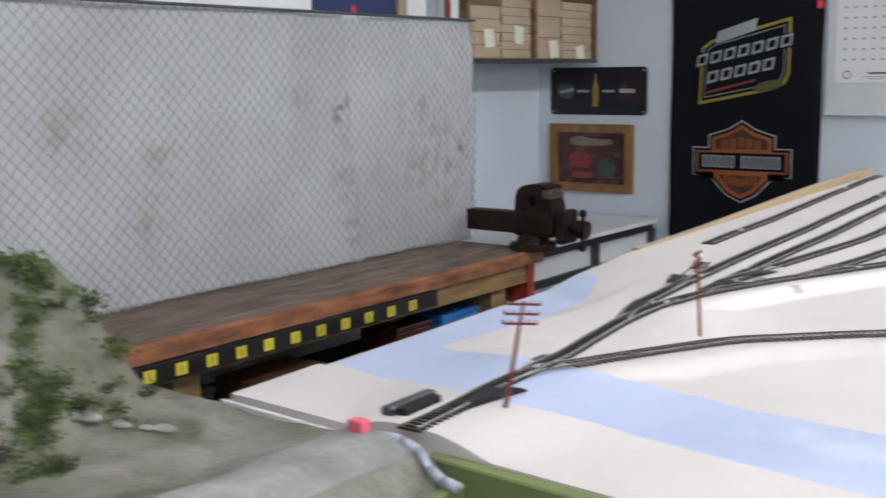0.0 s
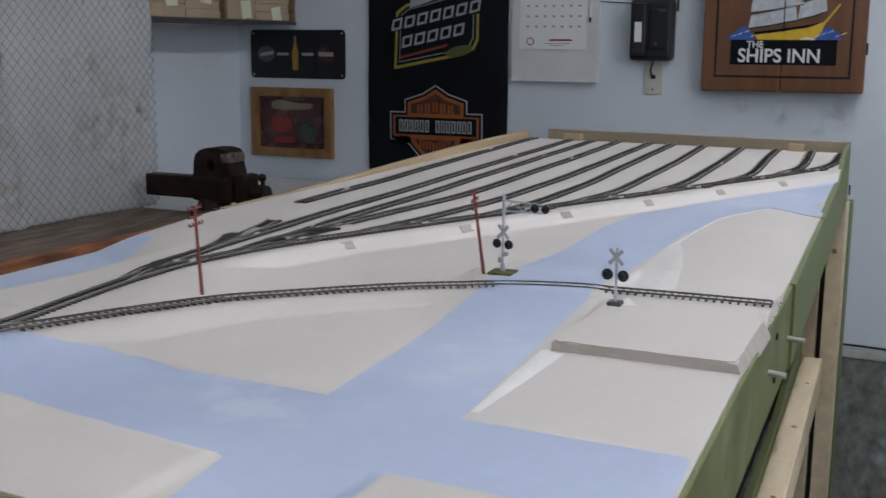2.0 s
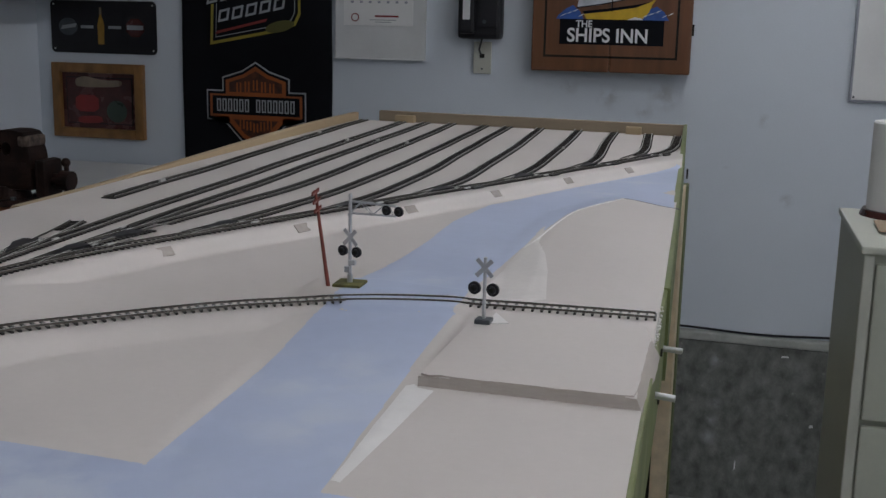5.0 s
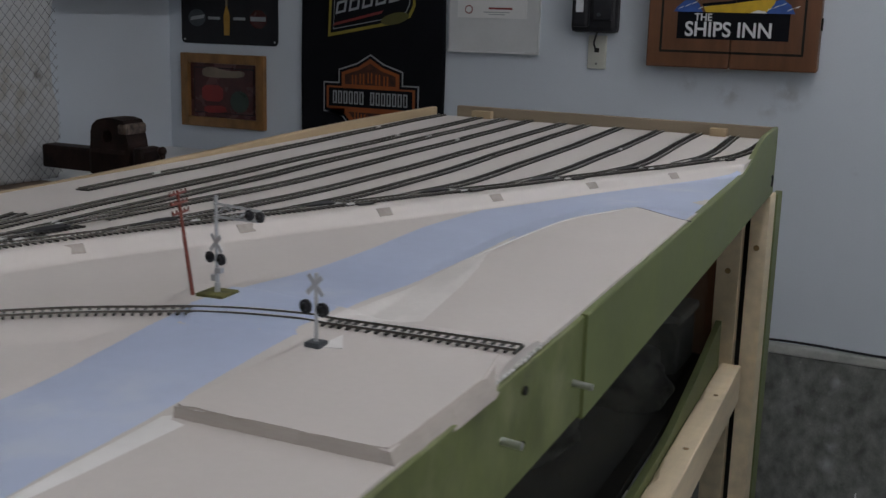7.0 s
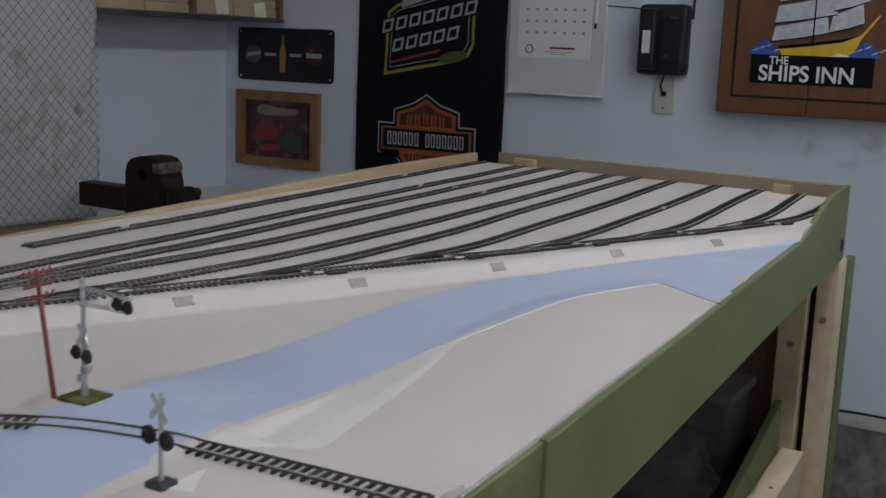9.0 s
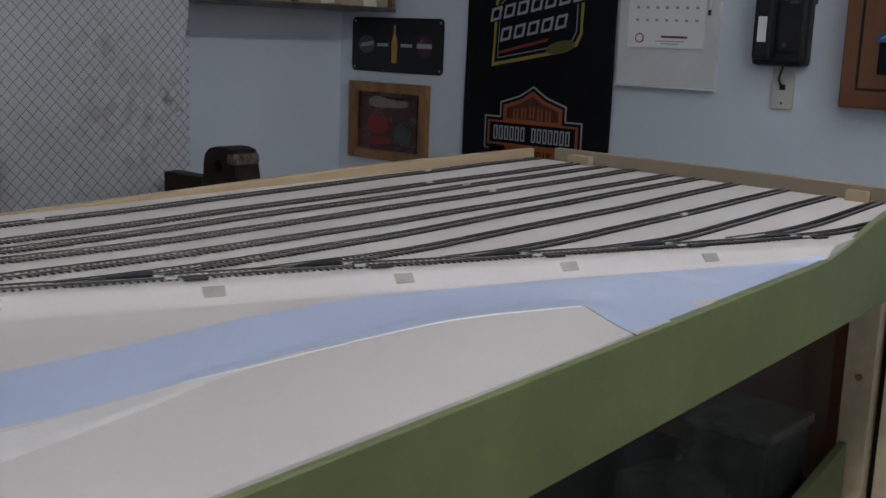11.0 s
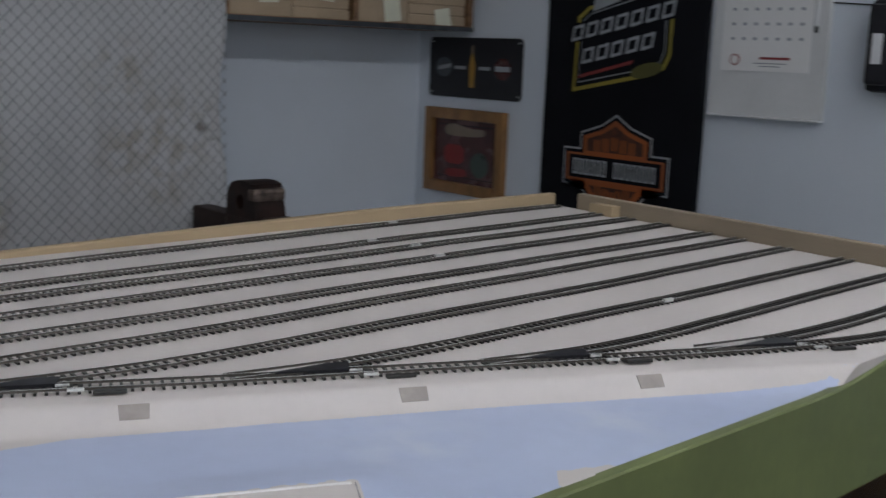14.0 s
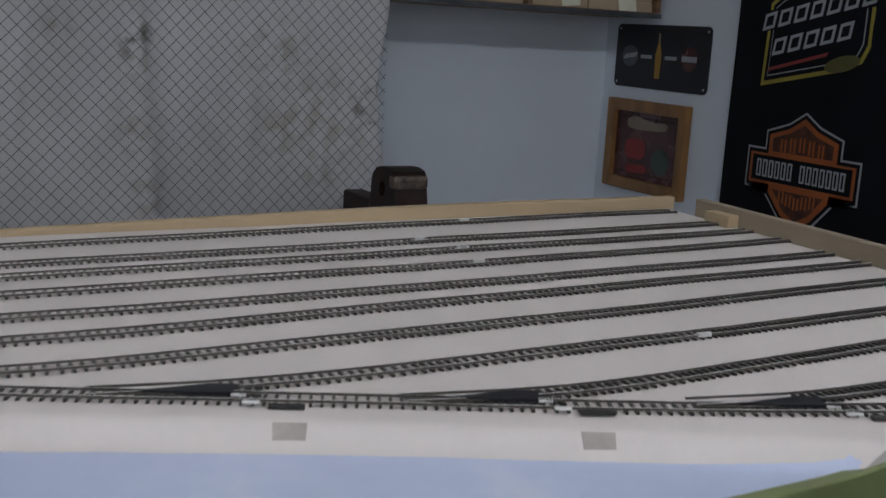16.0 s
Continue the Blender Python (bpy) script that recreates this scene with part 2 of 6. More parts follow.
M["darkred"] = surface("dark_red_glass_print", (0.075, 0.022, 0.02), 0.25, 0, 0.15, 16, 100, 0)
M["darkgreen"] = surface("dark_green_print", (0.03, 0.05, 0.035), 0.3, 0, 0.1, 16, 100, 0)
M["dustgold"] = surface("dusty_script_print", (0.22, 0.17, 0.12), 0.3, 0, 0.1, 16, 100, 0)
M["ivory"] = surface("ivory_plastic", (0.50, 0.50, 0.44), 0.4, 0, 0.03, 20, 100, 0)
M["sagetop"] = surface("pale_sage_paint", (0.52, 0.53, 0.46), 0.45, 0, 0.04, 4, 90, 0.1)
M["sage"] = surface("sage_cabinet_paint", (0.46, 0.475, 0.40), 0.45, 0, 0.04, 4, 90, 0.1)
M["rock"] = surface("grey_scenery_plaster", (0.125, 0.127, 0.085), 0.9, 0, 0.13, 13, 120, 0.9, 0.004, tint=(0.205, 0.195, 0.168), spec=0.2)
blotch(M["rock"], [(-1.35, 0.90, 0.95, 0.11), (-1.25, 0.86, 0.87, 0.12), (-1.20, 0.75, 0.83, 0.10), (-1.42, 0.80, 0.95, 0.13), (-1.10, 0.96, 0.815, 0.05), (-1.06, 0.70, 0.81, 0.12), (-1.30, 0.97, 0.92, 0.07)], (0.055, 0.075, 0.035), 0.7)
M["palestone"] = surface("pale_grey_stone", (0.27, 0.265, 0.25), 0.85, 0, 0.2, 40, 150, 0.5)
M["road_grey"] = surface("grey_roadbed", (0.25, 0.25, 0.235), 0.85, 0, 0.16, 16, 120, 0.3)
M["foliage"] = surface("scenic_foliage", (0.045, 0.075, 0.022), 0.95, 0, 0.3, 40, 200, 0.5, 0.002, tint=(0.09, 0.12, 0.035))
# for dark parts, and for the strip standing in for shade between legs
M["dark"] = surface("dark_parts_and_shade", (0.020, 0.0195, 0.016), 0.8, 0, 0.2, 8, 80, 0.2, spec=0.2)
M["dusty_tub"] = surface("dusty_grey_plastic", (0.055, 0.056, 0.050), 0.7, 0, 0.35, 22, 90, 0.4, 0.002)
M["film"] = surface("dusty_clear_plastic", (0.20, 0.21, 0.20), 0.22, 0, 0.2, 3, 60, 0.2, 0.002, stretch=(1, 6, 1))
film = M["film"].node_tree
clear, both = film.nodes.new("ShaderNodeBsdfTransparent"), film.nodes.new("ShaderNodeMixShader")
both.inputs[0].default_value = 0.09
film.links.new(clear.outputs[0], both.inputs[1])
film.links.new(film.nodes["Principled BSDF"].outputs[0], both.inputs[2])
film.links.new(both.outputs[0], film.nodes["Material Output"].inputs["Surface"])
M["dusty_lid"] = surface("dusty_pale_plastic", (0.13, 0.13, 0.118), 0.7, 0, 0.2, 22, 90, 0.3, 0.001)
M["smoked"] = surface("dusty_dark_bag", (0.044, 0.045, 0.038), 0.75, 0, 0.4, 26, 90, 0.8, 0.004, spec=0.2)
M["navy"] = surface("navy_box", (0.02, 0.03, 0.10), 0.5, 0, 0.08, 8, 80, 0)
M["redpost"] = surface("worn_red_paint", (0.42, 0.045, 0.025), 0.5, 0, 0.15, 12, 90, 0.15)
M["binblue"] = surface("blue_bin_plastic", (0.025, 0.17, 0.50), 0.4, 0, 0.06, 8, 80, 0)
M["pink"] = surface("pink_foam", (0.62, 0.10, 0.15), 0.6, 0, 0.06, 40, 200, 0)
# worn edge brown, taken darker so the slab's sides read as shaded
M["slab_edge"] = surface("worn_shaded_edge", (0.43, 0.385, 0.345), 0.8, 0, 0.06, 8, 60, 0.3, 0.001, stretch=(1, 1, 6))
# whiter plaster, with the light its slope catches put into the colour
M["skirt"] = surface("lit_plaster_slope", (0.69, 0.655, 0.625), 0.65, 0, 0.04, 12, 120, 0.2, 0.001)
M["chipped"] = blotch(surface("chipped_plaster", (0.62, 0.61, 0.57), 0.8, 0, 0.14, 50, 200, 0.4, 0.001), [(-0.28, 1.60, 0.81, 0.07), (-0.28, 1.66, 0.81, 0.04), (-0.28, 1.81, 0.81, 0.03)], (0.16, 0.18, 0.08), 0.9)
# board facing away from the light, that shade put into its brown
M["shadedboard"] = surface("shaded_brown_board", (0.27, 0.215, 0.15), 0.7, 0, 0.06, 3, 60, 0.15, 0.0006, stretch=(1, 6, 14))
M["boardwhite"] = surface("dull_white_board", (0.62, 0.63, 0.63), 0.5, 0, 0.03, 5, 90, 0)
M["amber"] = surface("amber_print", (0.36, 0.20, 0.03), 0.5, 0, 0.1, 40, 200, 0)
M["print_grey"] = surface("grey_ink", (0.30, 0.32, 0.36), 0.7, 0, 0.05, 30, 200, 0)
M["crease"] = surface("crease_shade_grey", (0.13, 0.13, 0.14), 0.8, 0, 0.2, 60, 150, 0)
M["tape"] = surface("grey_brown_block", (0.37, 0.33, 0.295), 0.8, 0, 0.1, 40, 120, 0.4)
M["mirror_white"] = surface("white_laminate", (0.74, 0.75, 0.75), 0.5, 0, 0.03, 6, 90, 0)
lamp_glow = bpy.data.materials.new("lit_tube")
lamp_glow.use_nodes = True
lamp_glow.node_tree.nodes["Principled BSDF"].inputs["Emission Color"].default_value = (0.935, 0.943, 1, 1)
lamp_glow.node_tree.nodes["Principled BSDF"].inputs["Emission Strength"].default_value = GLOW


# ---- building helpers ----
def box(bm, lo, hi, bevel=0.0, m=None):
    made = bmesh.ops.create_cube(bm, size=1)["verts"]
    size, mid = [b - a for a, b in zip(lo, hi)], [(a + b) / 2 for a, b in zip(lo, hi)]
    bmesh.ops.transform(bm, matrix=Matrix.Translation(mid) @ Matrix.Diagonal((*size, 1)), verts=made)
    if bevel:
        edges = list({e for v in made for e in v.link_edges})
        made = list({v for f in bmesh.ops.bevel(bm, geom=edges, offset=bevel, segments=2, affect="EDGES", profile=0.6)["faces"] for v in f.verts} | {v for v in made if v.is_valid})
    if m:
        bmesh.ops.transform(bm, matrix=m, verts=made)
    return bm


def rod(bm, a, b, r, sides=10, r2=None):
    a, b = Vector(a), Vector(b)
    m = Matrix.Translation((a + b) / 2) @ (b - a).to_track_quat("Z", "Y").to_matrix().to_4x4()
    bmesh.ops.create_cone(bm, cap_ends=True, segments=sides, radius1=r, radius2=r if r2 is None else r2, depth=(b - a).length, matrix=m)
    return bm


def slab(bm, outline, z0, z1, m=None):
    """A flat piece with the given outline (x, y), from z0 to z1."""
    low = [bm.verts.new((x, y, z0)) for x, y in outline]
    top = [bm.verts.new((x, y, z1)) for x, y in outline]
    bm.faces.new(top)
    bm.faces.new(low[::-1])
    n = len(low)
    for i in range(n):
        bm.faces.new((low[i], low[(i + 1) % n], top[(i + 1) % n], top[i]))
    if m:
        bmesh.ops.transform(bm, matrix=m, verts=low + top)
    return bm


def on_wall(u, v, proud=0.0):
    """Takes an outline drawn in (x, z) onto the back wall, its thickness towards the room."""
    return Matrix.Translation((u, 4.8 - proud, v)) @ Matrix.Rotation(radians(90), 4, "X")


def part(name, bm, material, parent=None, label="", smooth=False):
    bmesh.ops.recalc_face_normals(bm, faces=bm.faces)
    data = bpy.data.meshes.new(name)
    bm.to_mesh(data)
    bm.free()
    data.materials.append(material)
    if smooth:
        for p in data.polygons:
            p.use_smooth = True
    ob = new(name, data)
    ob.parent = parent
    if label:
        ob["label"] = label
    return ob


def thing(name, label, category, at=(0, 0, 0), group=""):
    ob = new(name)
    ob.location = at
    ob.empty_display_size = 0.05
    bpy.context.view_layer.update()
    return tagged(ob, label, category, group)


def B():
    return bmesh.new()


def setting(name, bm, material, label=""):
    return tagged(part(name, bm, material), label, "", "", "structure")


def lettering(text, size, depth=0.001):
    """A bmesh of the words in the built-in font, drawn in x and y from the origin."""
    curve = bpy.data.curves.new("words", "FONT")
    curve.body, curve.size, curve.extrude, curve.offset = text, size, depth, 0.018 * size
    ob = bpy.data.objects.new("words", curve)
    scene.collection.objects.link(ob)
    bpy.context.view_layer.update()
    data = ob.evaluated_get(bpy.context.evaluated_depsgraph_get()).to_mesh()
    bm = B()
    bm.from_mesh(data)
    ob.evaluated_get(bpy.context.evaluated_depsgraph_get()).to_mesh_clear()
    bpy.data.objects.remove(ob)
    return bm


# ---- the garage ----
L, R, F, K, TOP = -3.17, 2.4, -1.8, 4.8, 2.5
LOW = -0.65
setting("floor", box(B(), (L - 0.1, F - 0.1, LOW - 0.1), (R + 0.1, K + 0.1, LOW)), M["floor"], "grey concrete garage floor")
setting("ceiling", box(B(), (L - 0.1, F - 0.1, TOP), (R + 0.1, K + 0.1, TOP + 0.1)), M["ceiling"], "plain white garage ceiling")
setting("wall_north", box(B(), (L - 0.1, K, LOW), (R + 0.1, K + 0.1, TOP)), M["wall"], "white painted garage wall with faint scuffs")
setting("wall_south", box(B(), (L - 0.1, F - 0.1, LOW), (R + 0.1, F, TOP)), M["wall"], "white painted garage wall")
setting("wall_west", box(B(), (L - 0.1, F, LOW), (L, K, TOP)), M["wall"], "white painted garage wall behind the bench")
# unseen wall; its opening is added to hold the fill lamp
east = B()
for lo, hi in (((F, LOW), (FILL_GAP[0], TOP)), ((FILL_GAP[1], LOW), (K, TOP)), ((FILL_GAP[0], LOW), (FILL_GAP[1], FILL_GAP[2])), ((FILL_GAP[0], FILL_GAP[3]), (FILL_GAP[1], TOP))):
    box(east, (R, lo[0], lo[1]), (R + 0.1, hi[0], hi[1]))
setting("wall_east", east, M["wall"], "white painted garage wall with an unseen opening added for fill light")
setting("wall_footing", box(B(), (L + 0.002, K - 0.045, LOW), (R, K - 0.001, -0.031), 0.004), M["concrete"], "dark stained concrete footing below the wall")
setting("baseboard", box(B(), (L + 0.002, K - 0.049, -0.030), (R, K - 0.001, 0.003), 0.008), M["pale_concrete"], "pale concrete sill on the footing")
for x, y, z, length in LAMPS:
    fixture = thing("ceiling_light", "white hanging tube light, switched on", "ceiling light", (x, y, TOP), "ceiling lights")
    drop = z + 0.06 - TOP
    part("housing", box(B(), (-0.12, -length / 2 - 0.05, drop), (0.12, length / 2 + 0.05, drop + 0.05), 0.004), M["mirror_white"], fixture)
    for s in (-0.06, 0.06):
        part("tube", rod(B(), (s, -length / 2, z - TOP - 0.01), (s, length / 2, z - TOP - 0.01), 0.016, 12), lamp_glow, fixture)
    for k in (-0.8, 0.8):
        part("hanger", rod(B(), (0, k * length / 2, drop + 0.05), (0, k * length / 2, 0), 0.004, 8), M["darkmetal"], fixture)

# ---- the layout table: a 3 ft wide deck, turned a little in the room ----
DECK, YARD, CURVE = 0.811, 0.829, 0.822
WIDE, LONG = 0.914, 2.56
CORNER, ACROSS, ALONG = Vector((-1.168, 1.057)), Vector((0.9988, -0.050)), Vector((-0.047, 0.9989))


def spot(u, v):
    """A place on the plan of the deck, which stands a little askew: u across, v along."""
    p = CORNER + u * ACROSS + v * ALONG
    return p.x, p.y


def taper(v):
    """The far half of the right side runs in a little."""
    return 0.0085 * max(0.0, v - 0.93)


def board(bm, a, b, thick, z0, z1, bevel=0.0015):
    """An upright board along the plan line from a to b, its thickness to the right of that line (negative: to the left)."""
    a, b = Vector(a), Vector(b)
    d = (b - a).normalized()
    n = Vector((d.y, -d.x)) * thick
    made = []
    for z in (z0, z1):
        made += [bm.verts.new((*p, z)) for p in (a, b, b + n, a + n)]
    faces = [(0, 1, 2, 3), (4, 7, 6, 5), (0, 4, 5, 1), (1, 5, 6, 2), (2, 6, 7, 3), (3, 7, 4, 0)]
    faces = [bm.faces.new([made[i] for i in f]) for f in faces]
    if bevel:
        bmesh.ops.bevel(bm, geom=list({e for f in faces for e in f.edges}), offset=bevel, segments=1, affect="EDGES")
    return bm


def smooth(t):
    t = np.clip(t, 0, 1)
    return t * t * (3 - 2 * t)


def inside_by(poly, x, y):
    """How far points lie inside a closed outline, negative outside."""
    d = np.full(x.shape, 1e9)
    inside = np.zeros(x.shape, bool)
    for (ax, ay), (bx, by) in zip(poly, poly[1:] + poly[:1]):
        ex, ey = bx - ax, by - ay
        t = np.clip(((x - ax) * ex + (y - ay) * ey) / (ex * ex + ey * ey), 0, 1)
        d = np.minimum(d, np.hypot(x - ax - t * ex, y - ay - t * ey))
        if ay != by:
            inside ^= ((ay > y) != (by > y)) & (x < ex * (y - ay) / (by - ay) + ax)
    return np.where(inside, d, -d)


def off_line(line, x, y):
    d = np.full(np.shape(x), 1e9)
    for (ax, ay), (bx, by) in zip(line, line[1:]):
        ex, ey = bx - ax, by - ay
        t = np.clip(((x - ax) * ex + (y - ay) * ey) / (ex * ex + ey * ey), 0, 1)
        d = np.minimum(d, np.hypot(x - ax - t * ex, y - ay - t * ey))
    return d


MAIN = [(-0.9215, 1.036), (-0.925, 1.10), (-0.934, 1.17), (-0.939, 1.24), (-0.941, 1.30), (-0.946, 1.35), (-0.954, 1.40), (-0.968, 1.50), (-0.974, 1.60)]
LADDER = [(-0.974, 1.60), (-0.957, 1.72), (-0.915, 1.86), (-0.844, 2.04), (-0.763, 2.24), (-0.680, 2.44), (-0.597, 2.645), (-0.510, 2.86), (-0.440, 3.04), (-0.405, 3.16), (-0.396, 3.30), (-0.400, 3.42), (-0.405, 3.545)]
CURVED = [(-0.938, 1.22), (-0.931, 1.26), (-0.917, 1.295), (-0.900, 1.330), (-0.886, 1.362), (-0.872, 1.397), (-0.859, 1.430), (-0.842, 1.475), (-0.818, 1.522), (-0.748, 1.603), (-0.672, 1.668), (-0.583, 1.716), (-0.505, 1.738), (-0.424, 1.747), (-0.292, 1.755)]
LEAD = [(-0.968, 1.50), (-0.992, 1.58), (-1.006, 1.70), (-1.016, 1.80), (-1.025, 1.92), (-1.034, 2.05), (-1.048, 2.25), (-1.0645, 2.48), (-1.077, 2.64), (-1.091, 2.81), (-1.103, 2.98), (-1.124, 3.27), (-1.151, 3.61)]
STUB = [(-1.006, 1.70), (-1.026, 1.80), (-1.050, 1.90), (-1.064, 1.95)]
T1 = [(-1.138, 2.14), (-1.152, 2.30), (-1.168, 2.53), (-1.191, 2.77), (-1.204, 2.90), (-1.245, 3.36), (-1.262, 3.60)]
T3 = [(-0.960, 1.71), (-0.968, 1.80), (-0.974, 1.90), (-0.983, 2.05), (-0.994, 2.27), (-1.005, 2.46), (-1.018, 2.64), (-1.032, 2.83), (-1.041, 2.97), (-1.056, 3.20), (-1.084, 3.60)]
T4 = [(-0.968, 1.80), (-0.962, 1.90), (-0.952, 2.01), (-0.940, 2.16), (-0.931, 2.34), (-0.934, 2.53), (-0.953, 2.78), (-0.975, 3.16), (-1.011, 3.60)]
T5 = [(-0.893, 1.93), (-0.876, 2.03), (-0.863, 2.15), (-0.850, 2.38), (-0.859, 2.70), (-0.883, 3.10), (-0.917, 3.59)]
T6 = [(-0.801, 2.14), (-0.785, 2.26), (-0.777, 2.40), (-0.785, 2.65), (-0.799, 2.84), (-0.815, 3.05), (-0.853, 3.59)]
T7 = [(-0.722, 2.34), (-0.706, 2.45), (-0.700, 2.56), (-0.709, 2.77), (-0.719, 2.98), (-0.737, 3.24), (-0.766, 3.58)]
T8 = [(-0.635, 2.56), (-0.620, 2.66), (-0.616, 2.77), (-0.621, 2.90), (-0.631, 3.10), (-0.648, 3.38), (-0.664, 3.58)]
T9 = [(-0.549, 2.77), (-0.531, 2.88), (-0.528, 2.98), (-0.536, 3.10), (-0.551, 3.28), (-0.569, 3.57)]
T10 = [(-0.473, 2.98), (-0.455, 3.08), (-0.453, 3.18), (-0.460, 3.30), (-0.482, 3.57)]

# raised plaster ground under the yard and its leads
YARD_EDGE = [(-1.065, 1.385), (-1.048, 1.50), (-1.050, 1.60), (-1.064, 1.75), (-1.095, 1.88), (-1.150, 1.98), (-1.36, 2.05), (-1.36, 3.72), (-0.30, 3.72), (-0.34, 3.12), (-0.395, 3.02), (-0.489, 2.81), (-0.575, 2.61), (-0.663, 2.39), (-0.747, 2.19), (-0.835, 2.00), (-0.885, 1.88), (-0.925, 1.74), (-0.945, 1.60), (-0.925, 1.50), (-0.900, 1.43), (-0.890, 1.39), (-0.96, 1.365)]
SLAB_EDGE = [(-0.440, 1.528), (-0.306, 1.524), (-0.312, 1.700), (-0.305, 1.790), (-0.470, 1.785)]
LOW_PLOT = [(-0.448, 1.300), (-0.18, 1.300), (-0.18, 1.52), (-0.455, 1.52)]
FAR_PLOT = [(-0.428, 1.76), (-0.20, 1.75), (-0.30, 2.52), (-0.424, 2.545), (-0.470, 2.40), (-0.473, 2.20), (-0.470, 2.09), (-0.445, 1.94)]
LEFT_PLOT = [(-0.588, 1.312), (-0.735, 1.314), (-0.782, 1.330), (-0.835, 1.330), (-0.875, 1.36), (-0.88, 1.43), (-0.76, 1.58), (-0.63, 1.69)]
FRONT_LEFT = [(-1.30, 0.98), (-0.585, 0.98), (-0.585, 1.145), (-0.73, 1.165), (-0.80, 1.175), (-0.90, 1.142), (-1.05, 1.175), (-1.30, 1.205)]
FRONT_RIGHT = [(-0.445, 0.98), (-0.10, 0.98), (-0.10, 1.165), (-0.448, 1.165)]


# the road is filled up to the rails where the curved track crosses it
CROSSING = [(-0.640, 1.752), (-0.592, 1.712), (-0.582, 1.690), (-0.51, 1.708), (-0.482, 1.716), (-0.482, 1.785), (-0.59, 1.800), (-0.650, 1.790)]


def ground(x, y, fill=1):
    """Height of the scenery; fill=0 leaves out the road's filling round the rails."""
    x, y = np.asarray(x, float), np.asarray(y, float)
    h = np.zeros(x.shape)
    h = np.maximum(h, (YARD - DECK) * smooth(1 + inside_by(YARD_EDGE, x, y) / (0.024 + 0.03 * np.maximum(smooth((1.55 - y) / 0.1), smooth((-1.0 - x) / 0.04)) + 0.24 * smooth((-1.06 - x) / 0.08) * smooth((y - 1.6) / 0.25))))
    h = np.maximum(h, (YARD - DECK - 0.003 * smooth((1.12 - y) / 0.2)) * smooth(1 + (0.018 - off_line(MAIN, x, y)) / (0.07 + 0.08 * smooth((y - 1.0) / 0.12))))
    h = np.maximum(h, (CURVE - DECK + (YARD - CURVE) * smooth((1.62 - y) / 0.30)) * smooth(1 + (0.026 - off_line(CURVED, x, y)) / 0.05))
    step = inside_by(SLAB_EDGE, x, y)
    h = np.maximum(h, 0.0102 * smooth(1 + step / np.where(x < -0.45, 0.025, 0.007)))
    for plot, rise, ramp in ((LOW_PLOT, 0.001, 0.012), (LEFT_PLOT, 0.003, 0.02), (FRONT_LEFT, 0.004, 0.012), (FRONT_RIGHT, 0.003, 0.01)):
        h = np.maximum(h, rise * smooth(1 + inside_by(plot, x, y) / ramp))
    edge = x + 0.258 + 0.047 * (y - 1.057) + 0.0085 * np.maximum(0, y - 1.99)
    h = np.maximum(h, 0.008 * np.clip(1 + inside_by(FAR_PLOT, x, y) / 0.05, 0, 1) * (1 - 0.6 * smooth(1 + edge / 0.08)))
    mound = smooth(1 - np.abs(y - 1.738) / 0.26) * smooth(1 + inside_by([(-0.62, 1.3), (-0.47, 1.3), (-0.50, 2.1), (-0.62, 2.1)], x, y) / 0.04)
    h = np.maximum(h, 0.0125 * mound)
    h = np.maximum(h, fill * 0.0152 * smooth(1 + inside_by(CROSSING, x, y) / 0.035))
    h = h + 0.0008 * np.sin(9 * x + 2 * np.sin(5 * y)) * np.sin(7 * y)
    return DECK + h


def scenery():
    n, m = 186, 512
    uu, vv = np.meshgrid(np.linspace(0, 1, n), np.linspace(0, LONG, m))
    uu = uu * (WIDE - 0.0085 * np.maximum(0, vv - 0.93))
    x, y = CORNER.x + ACROSS.x * uu + ALONG.x * vv, CORNER.y + ACROSS.y * uu + ALONG.y * vv
    z = ground(x, y)
    top = np.stack([x, y, z], -1).reshape(-1, 3)
    faces = []
    for j in range(m - 1):
        for i in range(n - 1):
            a = j * n + i
            faces.append((a, a + 1, a + n + 1, a + n))
    rim = [i for i in range(n)] + [j * n + n - 1 for j in range(1, m)] + [(m - 1) * n + i for i in range(n - 2, -1, -1)] + [j * n for j in range(m - 2, 0, -1)]
    high, low = top[rim].copy(), top[rim].copy()
    low[:, 2] = 0.800
    k, c = len(top), len(rim)
    for i in range(c):
        j = (i + 1) % c
        faces.append((k + i, k + c + i, k + c + j, k + j))
    top = np.concatenate([top, high, low])
    data = bpy.data.meshes.new("scenery_ground")
    data.from_pydata(top.tolist(), [], faces)
    data.materials.append(M["cream"])
    for p in data.polygons:
        p.use_smooth = True
    ob = new("scenery_ground", data)
    return ob


table = thing("layout_table", "white and pale blue model railway table with olive green sides", "model railway", (*spot(0.45, 1.3), 0))


def rooted(ob, parent):
    """Hangs a part that was built in room coordinates under its thing."""
    ob.parent = parent
    ob.matrix_parent_inverse = parent.matrix_world.inverted()
    return ob


def piece(name, bm, material, parent, label="", smooth=False):
    return rooted(part(name, bm, material, None, label, smooth), parent)


rooted(scenery(), table)
piece("deck_board", slab(B(), [spot(0.004, 0.004), spot(WIDE - 0.004, 0.004), spot(WIDE - 0.022, LONG - 0.004), spot(0.004, LONG - 0.004)], 0.775, 0.8085), M["pine"], table)


